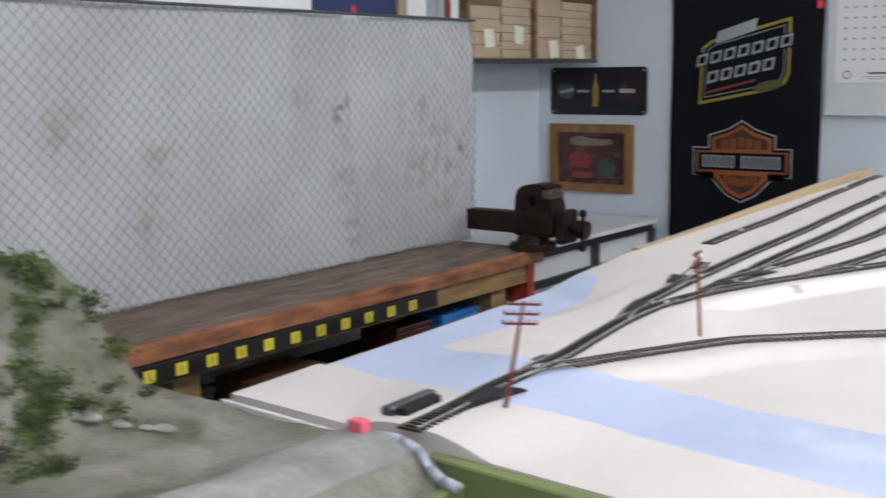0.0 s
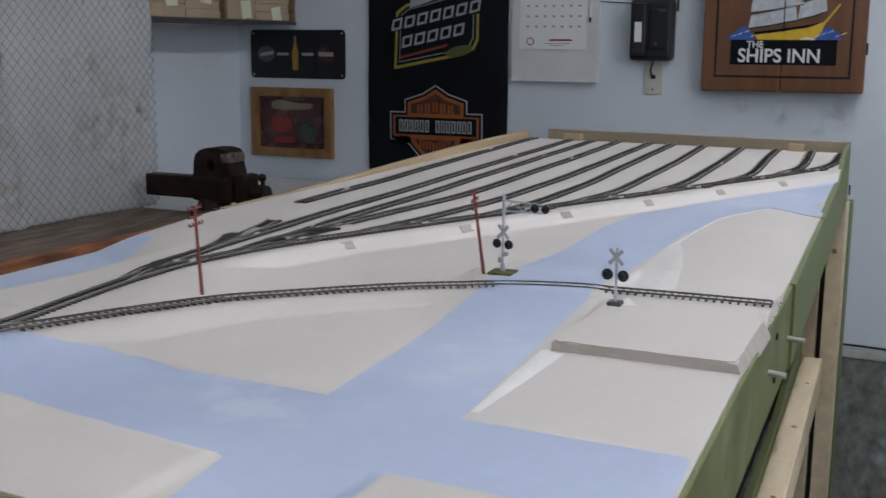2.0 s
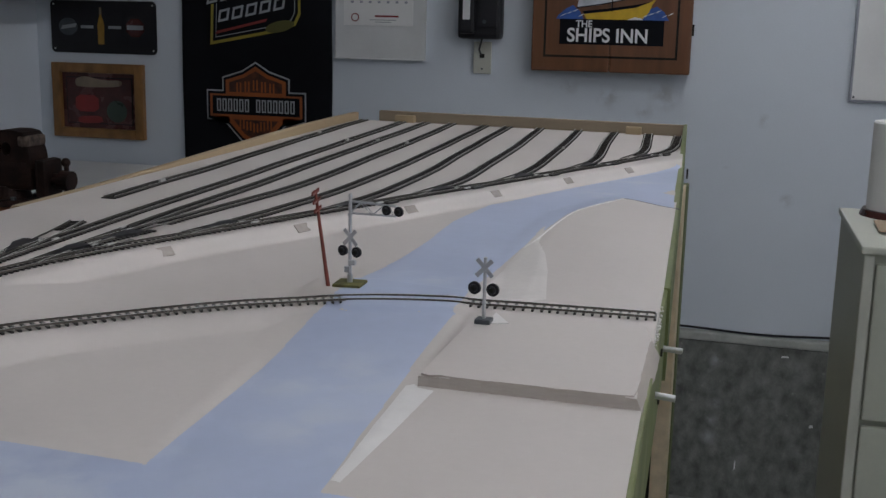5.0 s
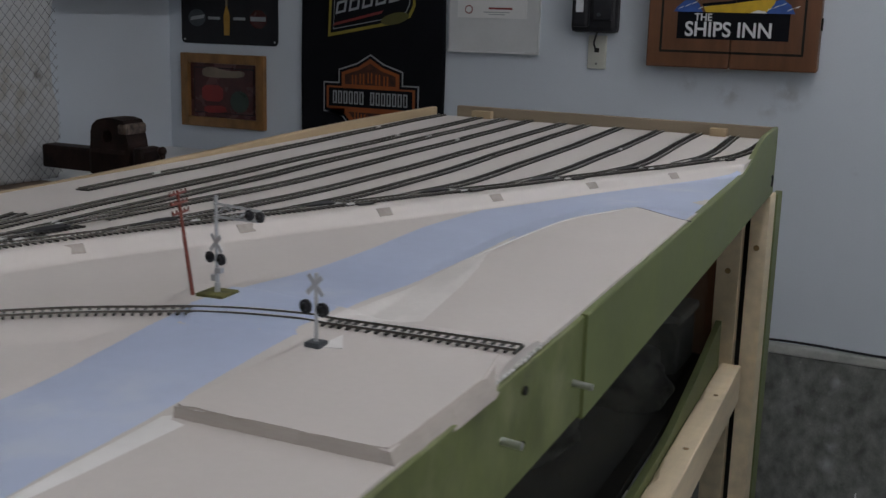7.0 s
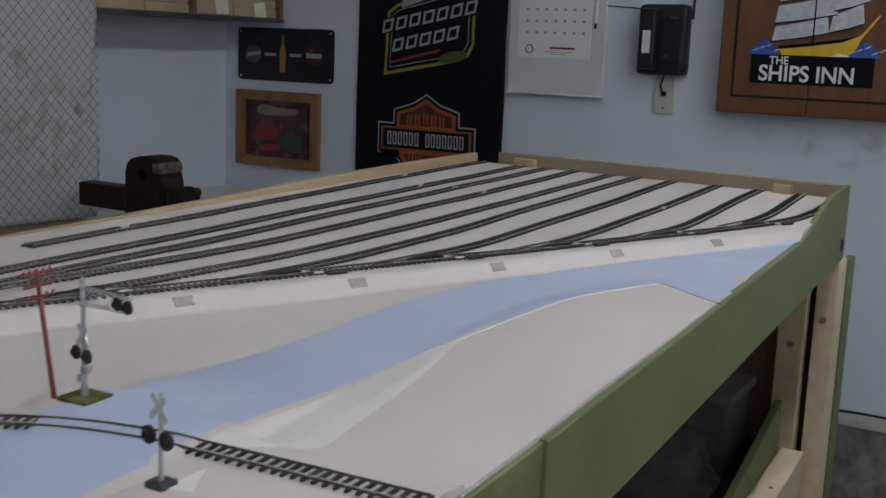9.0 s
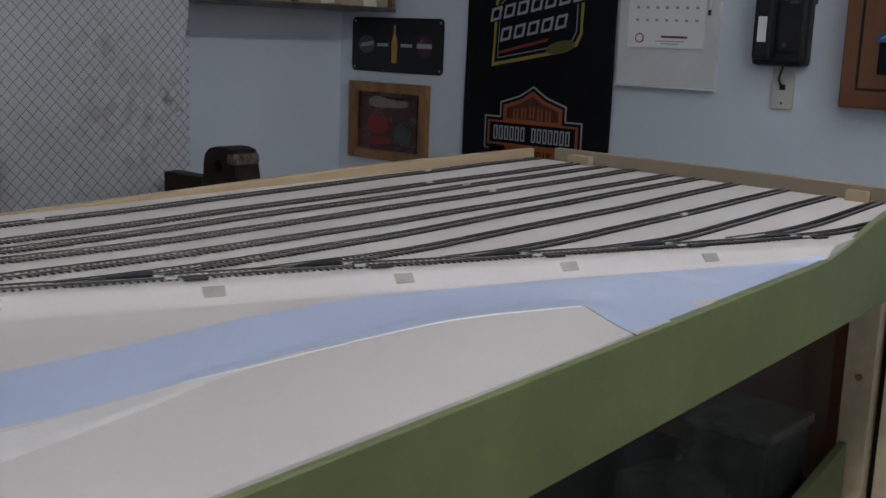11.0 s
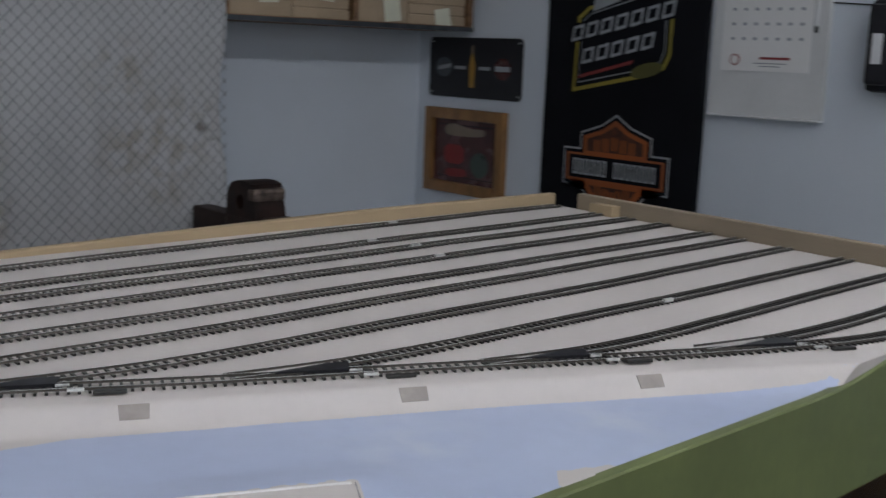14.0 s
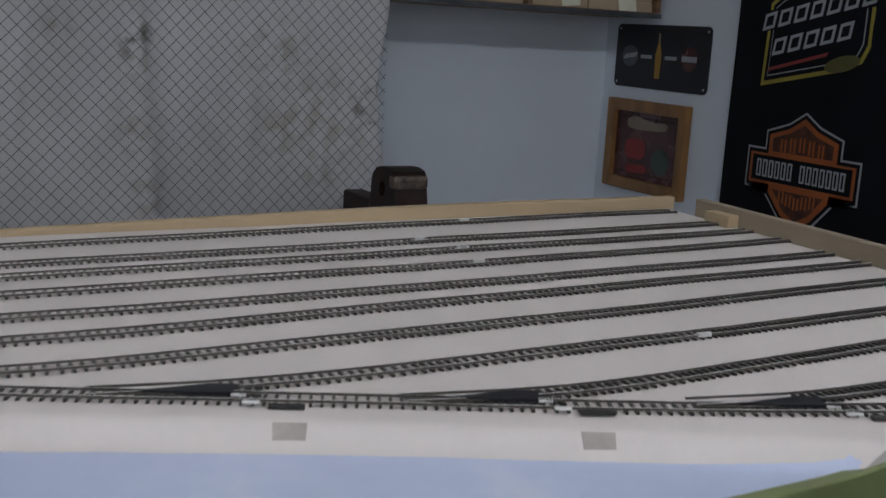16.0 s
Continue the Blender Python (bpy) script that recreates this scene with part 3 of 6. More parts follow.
def bent(points, step=0.0025):
    """A smooth line through the points, at even steps."""
    p = [Vector(q) for q in points]
    p = [p[0] * 2 - p[1], *p, p[-1] * 2 - p[-2]]
    fine = []
    for a, b, c, d in zip(p, p[1:], p[2:], p[3:]):
        k = max(6, int((c - b).length / 0.0009))
        for i in range(k):
            t = i / k
            fine.append(0.5 * ((2 * b) + (c - a) * t + (2 * a - 5 * b + 4 * c - d) * t * t + (3 * b - a - 3 * c + d) * t ** 3))
    fine.append(p[-2])
    out, run = [fine[0]], 0.0
    for a, b in zip(fine, fine[1:]):
        run += (b - a).length
        if run >= step:
            out.append(b)
            run = 0.0
    return out


def fitted_sheet(name, outline, material, parent, lift=0.0004, cell=0.006, label=""):
    """A painted area: the outline, cut into small triangles that follow the ground."""
    from mathutils.geometry import delaunay_2d_cdt
    rim = []
    for (ax, ay), (bx, by) in zip(outline, outline[1:] + outline[:1]):
        k = max(1, int(math.hypot(bx - ax, by - ay) / 0.006))
        rim += [(ax + (bx - ax) * i / k, ay + (by - ay) * i / k) for i in range(k)]
    xs, ys = [p[0] for p in rim], [p[1] for p in rim]
    gx, gy = np.meshgrid(np.arange(min(xs), max(xs), cell), np.arange(min(ys), max(ys), cell))
    keep = inside_by(outline, gx, gy) > 0.004
    points = [Vector(p) for p in rim] + [Vector((a, b)) for a, b in zip(gx[keep], gy[keep])]
    verts, _, faces, *_ = delaunay_2d_cdt(points, [], [list(range(len(rim)))], 1, 1e-6)
    x, y = np.array([v.x for v in verts]), np.array([v.y for v in verts])
    z = ground(x, y) + np.where(inside_by(outline, x, y) < 0.001, -0.0001, lift)
    data = bpy.data.meshes.new(name)
    data.from_pydata(np.stack([x, y, z], -1).tolist(), [], [list(f) for f in faces])
    data.materials.append(material)
    for p in data.polygons:
        p.use_smooth = True
    ob = new(name, data)
    if label:
        ob["label"] = label
    return rooted(ob, parent)


def rounded(points, times=2):
    """Cuts the corners of a closed outline."""
    for _ in range(times):
        out = []
        for (ax, ay), (bx, by) in zip(points, points[1:] + points[:1]):
            out += [(0.8 * ax + 0.2 * bx, 0.8 * ay + 0.2 * by), (0.2 * ax + 0.8 * bx, 0.2 * ay + 0.8 * by)]
        points = out
    return points


EDGE_R = lambda y: spot(WIDE - 0.0015 - taper(y - 1.012), (y - 1.012) / 0.999)
EDGE_L = lambda y: spot(0.0015, (y - 1.057) / 0.999)
river = [(-0.552, 1.032), (-0.562, 1.08), (-0.573, 1.152), (-0.730, 1.173), (-0.797, 1.183), (-0.824, 1.178), (-0.847, 1.168), (-0.873, 1.160), (-0.893, 1.151), (-0.935, 1.145), (-0.975, 1.158), (-1.048, 1.187), EDGE_L(1.215), EDGE_L(1.56), EDGE_L(1.82),
         (-1.155, 1.78), (-1.112, 1.69), (-1.097, 1.59), (-1.098, 1.507), (-1.115, 1.427), (-1.122, 1.343), (-1.070, 1.332), (-1.009, 1.312), (-0.945, 1.297), (-0.896, 1.294), (-0.868, 1.300), (-0.835, 1.320), (-0.782, 1.321), (-0.733, 1.306), (-0.578, 1.302),
         (-0.594, 1.50), (-0.615, 1.73), (-0.624, 1.90), (-0.628, 2.10), (-0.636, 2.25), (-0.622, 2.42), (-0.571, 2.56), (-0.532, 2.655), (-0.482, 2.775), (-0.408, 2.945), (-0.372, 3.035), EDGE_R(3.10),
         EDGE_R(2.490), (-0.419, 2.537), (-0.441, 2.484), (-0.463, 2.424), (-0.478, 2.36), (-0.483, 2.295), (-0.486, 2.216), (-0.488, 2.13), (-0.492, 2.05), (-0.495, 1.96), (-0.490, 1.84), (-0.478, 1.70), (-0.472, 1.53), (-0.462, 1.40), (-0.452, 1.298), EDGE_R(1.296), EDGE_R(1.172), (-0.447, 1.170), (-0.440, 1.03)]
fitted_sheet("blue_road", river, M["blue"], table, label="pale blue painted road")
fitted_sheet("cream_patch", [(-0.370, 2.672), EDGE_R(2.648), EDGE_R(2.755)], M["cream"], table, 0.0008)

# small wooden blocks set into the slope below the yard
for k, (x, y) in enumerate(((-0.868, 1.852), (-0.7847, 2.063), (-0.697, 2.266), (-0.610, 2.468), (-0.525, 2.675), (-0.445, 2.877))):
    a = Vector((0.083, 0.207)).normalized()
    n = Vector((a.y, -a.x))
    while float(ground(x, y)) < 0.8226:
        x, y = x - 0.0005 * n.x, y - 0.0005 * n.y
    dz = (float(ground(x + 0.004 * n.x, y + 0.004 * n.y)) - float(ground(x - 0.004 * n.x, y - 0.004 * n.y))) / 0.008
    out = Vector((n.x, n.y, dz)).normalized()
    face = Vector((a.x, a.y, 0)).cross(out) * -1
    turn = Matrix((Vector((a.x, a.y, 0)), out, face)).transposed().to_4x4()
    bm = box(B(), (-0.0118, -0.0066, -0.004), (0.0118, 0.0066, 0.0003))
    for v in bm.verts:
        v.co.x *= 1.0 - 4.5 * v.co.y + 0.02 * ((k * 7) % 3 - 1)
    bmesh.ops.transform(bm, matrix=Matrix.Translation((x, y, float(ground(x, y)))) @ turn, verts=bm.verts)
    piece("set_block", bm, M["tape"], table, "small grey-brown block set in the plaster slope")
# sides
front_l, front_r, back_l, back_r = spot(0, 0), spot(WIDE, 0), spot(0, LONG), spot(WIDE, LONG)
piece("front_skirt", board(B(), spot(-0.012, -0.001), spot(0.268, -0.001), 0.0035, 0.700, 0.8085), M["white_plaster"], table, "white plastered front edge")
piece("front_fascia", board(B(), spot(0.270, -0.001), spot(WIDE + 0.010, -0.001), 0.016, 0.700, 0.8135), M["green"], table)
piece("side_fascia", board(B(), spot(WIDE - 0.008, -0.017), spot(WIDE - 0.008, 0.93), 0.012, 0.706, 0.8100), M["green_worn"], table, "olive green side board with worn, chipped top edge")


def curved_fascia(bm):
    """The rear side board: level, then a swept rise to the corner."""
    rows, n = 60, 0.008
    ring = []
    for i in range(rows + 1):
        v = 0.925 + (LONG + 0.02 - 0.925) * i / rows
        x, y = spot(WIDE - 0.006 - taper(v), v)
        n = 0.0135 - 0.005 * (v - 0.925) / 1.655
        top = 0.8115 + 0.0465 * float(smooth(np.array((v - 1.99) / 0.39)))
        ring.append([bm.verts.new((x + o, y, z)) for o, z in ((0, 0.703), (n, 0.703), (n, top - 0.0015), (n - 0.0015, top), (0, top))])
    for a, b in zip(ring, ring[1:]):
        for i in range(5):
            bm.faces.new((a[i], a[(i + 1) % 5], b[(i + 1) % 5], b[i]))
    bm.faces.new(ring[0])
    bm.faces.new(ring[-1][::-1])
    return bm


piece("rear_side_fascia", curved_fascia(B()), M["green"], table)
piece("back_board", board(B(), spot(0.062, LONG + 0.001), spot(WIDE - 0.017, LONG + 0.001), -0.018, 0.70, 0.857), M["shadedboard"], table, "bare brown wood board, coloured dark for its shaded side")


def swept_board(bm):
    """The bare board along the yard: its top sweeps up from the plaster."""
    ring = []
    for i in range(61):
        v = 0.98 + (LONG + 0.007 - 0.98) * i / 60
        x, y = spot(-0.001, v)
        top = 0.829 + 0.0205 * float(smooth(np.array((v - 1.0) / 1.3)))
        ring.append([bm.verts.new((x + o, y, z)) for o, z in ((0, 0.70), (-0.018, 0.70), (-0.018, top - 0.003), (-0.015, top), (-0.002, top), (0, top - 0.002))])
    for a, b in zip(ring, ring[1:]):
        for i in range(6):
            bm.faces.new((a[i], a[(i + 1) % 6], b[(i + 1) % 6], b[i]))
    bm.faces.new(ring[0])
    bm.faces.new(ring[-1][::-1])
    return bm


piece("left_board", swept_board(B()), M["pine_edge"], table, "bare pale wood board with a swept end")
piece("left_skirt", board(B(), spot(-0.001, 0.0), spot(-0.001, 0.978), -0.0040, 0.70, 0.809), M["white_plaster"], table)
for x, y, s in ((-1.145, 3.6085, 0.027), (-0.520, 3.5775, 0.019)):
    piece("wood_block", box(B(), (x - s, y - 0.022, YARD - 0.001), (x + s, y, YARD + 0.019), 0.0015), M["pine_edge"], table)
# the sharp-edged slab beside the road, and pale plaster where ground slopes to it
rng = random.Random(8)
rim = [(-0.4565 + 0.173 * i / 20, 1.513 + 0.0015 * i / 20 + rng.uniform(-0.0006, 0.0006)) for i in range(21)]
rim += [(-0.2835 - 0.0055 * i / 12 + rng.uniform(-0.0005, 0.0005), 1.5145 + 0.1665 * i / 12) for i in range(1, 13)]
rim += [(-0.303, 1.742), (-0.4585, 1.712), (-0.4565, 1.60)]
bm = slab(B(), rim, 0.806, 0.8228)
for w in bm.verts:
    if w.co.z < 0.81:
        w.co.x += (0.0075 if w.co.y < 1.6 else 0.009) if w.co.x > -0.31 else 0
        w.co.y -= 0.003 if w.co.y < 1.52 else 0
top = max(bm.faces, key=lambda f: f.calc_center_median().z)
bmesh.ops.bevel(bm, geom=list(top.edges), offset=0.0018, segments=3, affect="EDGES")
for f in bm.faces:
    f.normal_update()
    f.material_index = 1 if f.normal.z < 0.6 else 0
piece("raised_slab", bm, M["cream"], table, "raised cream slab with worn brownish edge, darkened for shade").data.materials.append(M["slab_edge"])
# plaster ridge, whitened for the soft highlight along the plot's edge
fitted_sheet("pale_plaster", [(-0.453, 1.298), (-0.447, 1.296), (-0.443, 1.40), (-0.440, 1.505), (-0.4545, 1.508), (-0.468, 1.53), (-0.462, 1.42)], M["white_plaster"], table, 0.0008, 0.0035)
# slope sheet painted paler for the light it catches
fitted_sheet("pale_plaster", [(-0.476, 1.742), (-0.445, 1.768), (-0.408, 1.806), (-0.418, 1.86), (-0.432, 1.94), (-0.452, 2.03), (-0.476, 2.11), (-0.489, 2.22), (-0.492, 2.30), (-0.500, 2.22), (-0.493, 2.08), (-0.488, 1.94), (-0.482, 1.82)], M["skirt"], table, 0.0006, 0.003)
def bead(line, half, rise):
    """A narrow raised line lying on the ground."""
    bm, rows, pts = B(), [], bent(line)
    for i, p in enumerate(pts):
        d = (pts[min(i + 1, len(pts) - 1)] - pts[max(i - 1, 0)]).normalized()
        n = Vector((d.y, -d.x)) * half * (0.75 + 0.5 * noise.noise(Vector((p.x * 60, p.y * 60, 0))))
        z = float(ground(p.x, p.y))
        rows.append([bm.verts.new((p.x + k * n.x, p.y + k * n.y, z + h)) for k, h in ((-1, -0.001), (-0.5, rise), (0.5, rise), (1, -0.001))])
    for a, b in zip(rows, rows[1:]):
        for i in range(3):
            bm.faces.new((a[i], a[i + 1], b[i + 1], b[i]))
    return bm


piece("plaster_bead", bead([(-0.489, 2.072), (-0.484, 2.13), (-0.482, 2.216), (-0.479, 2.295), (-0.474, 2.36), (-0.460, 2.424), (-0.438, 2.483), (-0.417, 2.533)], 0.0022, 0.0011), M["white_plaster"], table, "thin white plaster bead beside the blue road")
# thin dark line whose colour stands in for the crease's shade
piece("crease", bead([(-0.4165, 2.534), (-0.372, 2.511), (-0.322, 2.489)], 0.0007, 0.0006), M["crease"], table, "dark line drawn for the shaded crease between blue and cream paint")
bm = slab(B(), [(-0.441, 1.678), (-0.421, 1.684), (-0.4415, 1.719)], 0.8222, 0.8236)
piece("pale_plaster", bm, M["white_plaster"], table, "wedge of bare white plaster")
# crumbled plaster along the edge by the track's end
rim = B()
rng = random.Random(4)
rings = []
for i in range(110):
    v = 0.665 + 0.135 * i / 109
    x, y = spot(WIDE, v)
    k = 0.15 + 0.85 * math.exp(-((v - 0.745) / 0.035) ** 2)
    j = [rng.uniform(-1, 1) * k for _ in range(5)]
    inner = 0.004 + 0.013 * k
    rings.append([rim.verts.new(p) for p in ((x - inner - 0.002 * j[0], y, 0.8105), (x - inner * 0.7 + 0.003 * j[1], y, 0.8155 + 0.004 * k + 0.0012 * j[2]), (x - inner * 0.3 + 0.002 * j[3], y, 0.8160 + 0.003 * k + 0.0012 * j[1]), (x - 0.001 + 0.0025 * j[0], y, 0.8150 + 0.0012 * j[2]), (x + 0.001 + 0.003 * j[4], y, 0.8130 + 0.001 * j[3]), (x + 0.001, y, 0.811))])
for a, b in zip(rings, rings[1:]):
    for i in range(5):
        rim.faces.new((a[i], a[i + 1], b[i + 1], b[i]))
piece("plaster_rim", rim, M["chipped"], table, "crumbled white plaster rim")
crumbs = B()
for i in range(90):
    x, y = spot(WIDE + rng.uniform(-0.006, 0.004), rng.gauss(0.735, 0.04))
    size = rng.uniform(0.0005, 0.0016)
    turn = Euler((rng.random() * 3, rng.random() * 3, rng.random() * 3)).to_matrix().to_4x4()
    bmesh.ops.create_cube(crumbs, size=size, matrix=Matrix.Translation((x, y, 0.8135 + 0.3 * size)) @ turn)
tagged(piece("plaster_crumbs", crumbs, M["white_plaster"], table, "white plaster crumbs along the edge"), kind="stuff")

# ---- legs, rails and lower boards of the table ----
leg_u, leg_v = WIDE - 0.035, LONG - 0.15


def post(u, v, w, d, z0, z1):
    x, y = spot(u, v)
    return box(B(), (x - w / 2, y - d / 2, z0), (x + w / 2, y + d / 2, z1), 0.002)


piece("leg", box(B(), (-0.490, 3.512, LOW), (-0.436, 3.556, 0.774), 0.002), M["pine"], table)
for u, v in ((0.06, LONG - 0.12), (WIDE - 0.085, 0.10), (0.06, 0.10)):
    piece("leg", post(u, v, 0.045, 0.085, LOW, 0.774), M["pine"], table)
piece("outer_leg", box(B(), (-0.4225, 3.530, LOW), (-0.3815, 3.605, 0.702), 0.002), M["pine"], table)
piece("corner_panel", box(B(), (-0.3935, 3.6060, LOW), (-0.3780, 3.675, 0.697), 0.002), M["green"], table, "olive green upright board at the corner")


def wany_rail(bm):
    """A sawn rail beside the legs, bark wane biting into its inner upper edge."""
    ring = []
    for i in range(161):
        y = 1.10 + 2.411 * i / 160
        x = -0.412 + 0.0518 * (3.511 - y)
        bite = 0.003 + 0.012 * max(0.0, noise.noise(Vector((0, y * 7, 2))) + 0.6 * noise.noise(Vector((4, y * 23, 0))))
        nick = 0.0012 * noise.noise(Vector((7, y * 40, 0)))
        ring.append([bm.verts.new(p) for p in ((x, y, 0.207), (x, y, 0.291), (x - 0.002, y, 0.293 + nick), (x - 0.050 + bite, y, 0.293 + nick), (x - 0.050, y, 0.2915 - 0.5 * bite), (x - 0.050, y, 0.207))])
    for a, b in zip(ring, ring[1:]):
        for i in range(6):
            bm.faces.new((a[i], a[(i + 1) % 6], b[(i + 1) % 6], b[i]))
    bm.faces.new(ring[0])
    bm.faces.new(ring[-1][::-1])
    return bm


piece("side_brace", wany_rail(B()), M["pine"], table, "pale pine lumber rail with waney edge")
for y, r in ((3.27, 0.005), (2.93, 0.006), (2.52, 0.005)):
    x = -0.412 + 0.0518 * (3.511 - y)
    piece("knot", rod(B(), (x - 0.020, y, 0.2925), (x - 0.020, y, 0.2938), r, 12), M["tan"], table)
# dark strip added in place of the shade in the legs' gap
piece("gap_shade", box(B(), (-0.4358, 3.546, LOW), (-0.4227, 3.556, 0.700)), M["dark"], table, "dark strip added for the shade between the legs")


def lower_board(bm):
    """The low green board behind the rail: its top edge sweeps up to the leg."""
    ring = []
    for i in range(41):
        y = 1.06 + (3.49 - 1.06) * i / 40
        x = -0.4635 + 0.0518 * (3.511 - y)
        top = 0.310 + 0.092 * max(0.0, (y - 2.85) / 0.64) ** 1.3
        ring.append([bm.verts.new((x + o, y, z)) for o, z in ((0, 0.12), (-0.014, 0.12), (-0.014, top), (0, top))])
    for a, b in zip(ring, ring[1:]):
        for i in range(4):
            bm.faces.new((a[i], a[(i + 1) % 4], b[(i + 1) % 4], b[i]))
    bm.faces.new(ring[0])
    bm.faces.new(ring[-1][::-1])
    return bm


piece("lower_fascia", lower_board(B()), M["green"], table, "olive green lower board")
sheet = piece("plastic_sheet", slab(B(), [(-0.424, 1.10), (-0.503, 3.49), (-0.5015, 3.49), (-0.4225, 1.10)], 0.32, 0.772), M["film"], table, "clear dusty plastic sheet across the opening")
sheet.visible_shadow = False
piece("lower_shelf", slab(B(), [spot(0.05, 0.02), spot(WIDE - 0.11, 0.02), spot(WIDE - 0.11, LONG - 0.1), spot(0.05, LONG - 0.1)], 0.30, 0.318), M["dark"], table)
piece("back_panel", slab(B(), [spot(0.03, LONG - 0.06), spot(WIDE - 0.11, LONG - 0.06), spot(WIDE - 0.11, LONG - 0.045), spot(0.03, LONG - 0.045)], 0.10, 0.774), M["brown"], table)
# dark boards closing the far side and the front below the deck
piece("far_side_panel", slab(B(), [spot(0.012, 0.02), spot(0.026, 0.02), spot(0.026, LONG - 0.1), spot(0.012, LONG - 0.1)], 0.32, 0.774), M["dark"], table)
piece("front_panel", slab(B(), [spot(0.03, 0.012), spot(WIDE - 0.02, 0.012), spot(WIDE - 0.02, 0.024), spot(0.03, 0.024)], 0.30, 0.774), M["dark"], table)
for x, y, z in ((-0.286, 1.905, 0.750), (-0.279, 1.705, 0.762)):
    bolt = rod(B(), (x - 0.008, y, z), (x + 0.014, y - 0.002, z - 0.001), 0.0034, 14)
    piece("bolt", bolt, M["bolt"], table, "protruding zinc bolt")
for y, z in ((1.755, 0.789), (1.752, 0.741)):
    x = spot(WIDE + 0.0042, y - 1.057)[0]
    piece("bolt_hole", rod(B(), (x - 0.001, y, z), (x + 0.0006, y, z), 0.004, 12), M["dark"], table)
hx, hy, hz = -0.374, 3.478, 0.746
hook = B()
for a, b in (((0, 0, 0.008), (0, 0.004, 0.011)), ((0, 0.004, 0.011), (0, 0.008, 0.008)), ((0, 0.008, 0.008), (0, 0.008, -0.006)), ((0, 0.008, -0.006), (0, 0.002, -0.012))):
    rod(hook, Vector((hx, hy, hz)) + Vector(a), Vector((hx, hy, hz)) + Vector(b), 0.0022, 8)
piece("hook", hook, M["black"], table, "small black hook")
for u, v, z in ((-0.404, 3.5298, 0.578), (-0.462, 3.5118, 0.52)):
    x, y = u, v
    piece("knot", rod(B(), (x, y - 0.0012, z), (x, y + 0.001, z), 0.007, 12), M["tan"], table)

# a dusty tub and dark bundles on the shelf under the deck
tub = thing("storage_tub", "dusty grey plastic tub with a flat lid on the shelf", "tub", (-0.585, 3.36, 0.318))
part("body", box(B(), (-0.085, -0.085, 0), (0.070, 0.085, 0.118), 0.012), M["dusty_tub"], tub)
part("lid", box(B(), (-0.092, -0.093, 0.1182), (0.077, 0.093, 0.140), 0.009), M["dusty_lid"], tub, "pale dusty lid")
for x, y, size, k in ((-0.580, 3.08, 0.085, 1), (-0.66, 2.72, 0.10, 2)):
    bm = B()
    bmesh.ops.create_icosphere(bm, subdivisions=5, radius=size)
    for w in bm.verts:
        f = 1 + 0.35 * noise.noise(w.co * 16 + Vector((k * 7, 0, 0))) + 0.09 * noise.noise(w.co * 40) + 0.02 * noise.noise(w.co * 110)
        w.co = Vector((w.co.x * f * 1.2, w.co.y * f * 1.2, max(-0.55 * size, w.co.z * f * 0.85)))
    low = min(w.co.z for w in bm.verts)
    high = max(w.co.z for w in bm.verts) - low
    bmesh.ops.transform(bm, matrix=Matrix.Translation((0, 0, -low)), verts=bm.verts)
    bag = thing("bag", "crumpled dark plastic bag on the shelf below the deck", "bag", (x, y, 0.318), "bags")
    part("body", bm, M["smoked"], bag, smooth=True)
    part("neck", rod(rod(B(), (0, 0, high - 0.012), (0.004, 0, high + 0.012), 0.012, 12, 0.006), (0.004, 0, high + 0.012), (0.012, 0.004, high + 0.035), 0.006, 12, 0.018), M["smoked"], bag, smooth=True)
x, y = spot(0.60, 1.1)
can = thing("paint_can", "dark can with a red band on the lower shelf", "can", (x, y, 0.318))
part("body", rod(B(), (0, 0, 0), (0, 0, 0.15), 0.045, 24), M["dark"], can)
part("band", rod(B(), (0, 0, 0.10), (0, 0, 0.118), 0.0457, 24), M["red_print"], can)

# ---- tracks ----
TIE = bpy.data.meshes.new("sleeper")
bm = box(B(), (-0.0122, -0.0012, 0), (0.0122, 0.0012, 0.0020))
bm.to_mesh(TIE)
bm.free()
TIE.materials.append(M["tie"])


LONG_TIE = bpy.data.meshes.new("long_sleeper")
bm = box(B(), (-0.0122, -0.0021, 0), (0.0122, 0.0021, 0.0024))
bm.to_mesh(LONG_TIE)
bm.free()
LONG_TIE.materials.append(M["tie"])


def track_height(p, z):
    return z if z else float(ground(p.x, p.y, 0)) + 0.0003


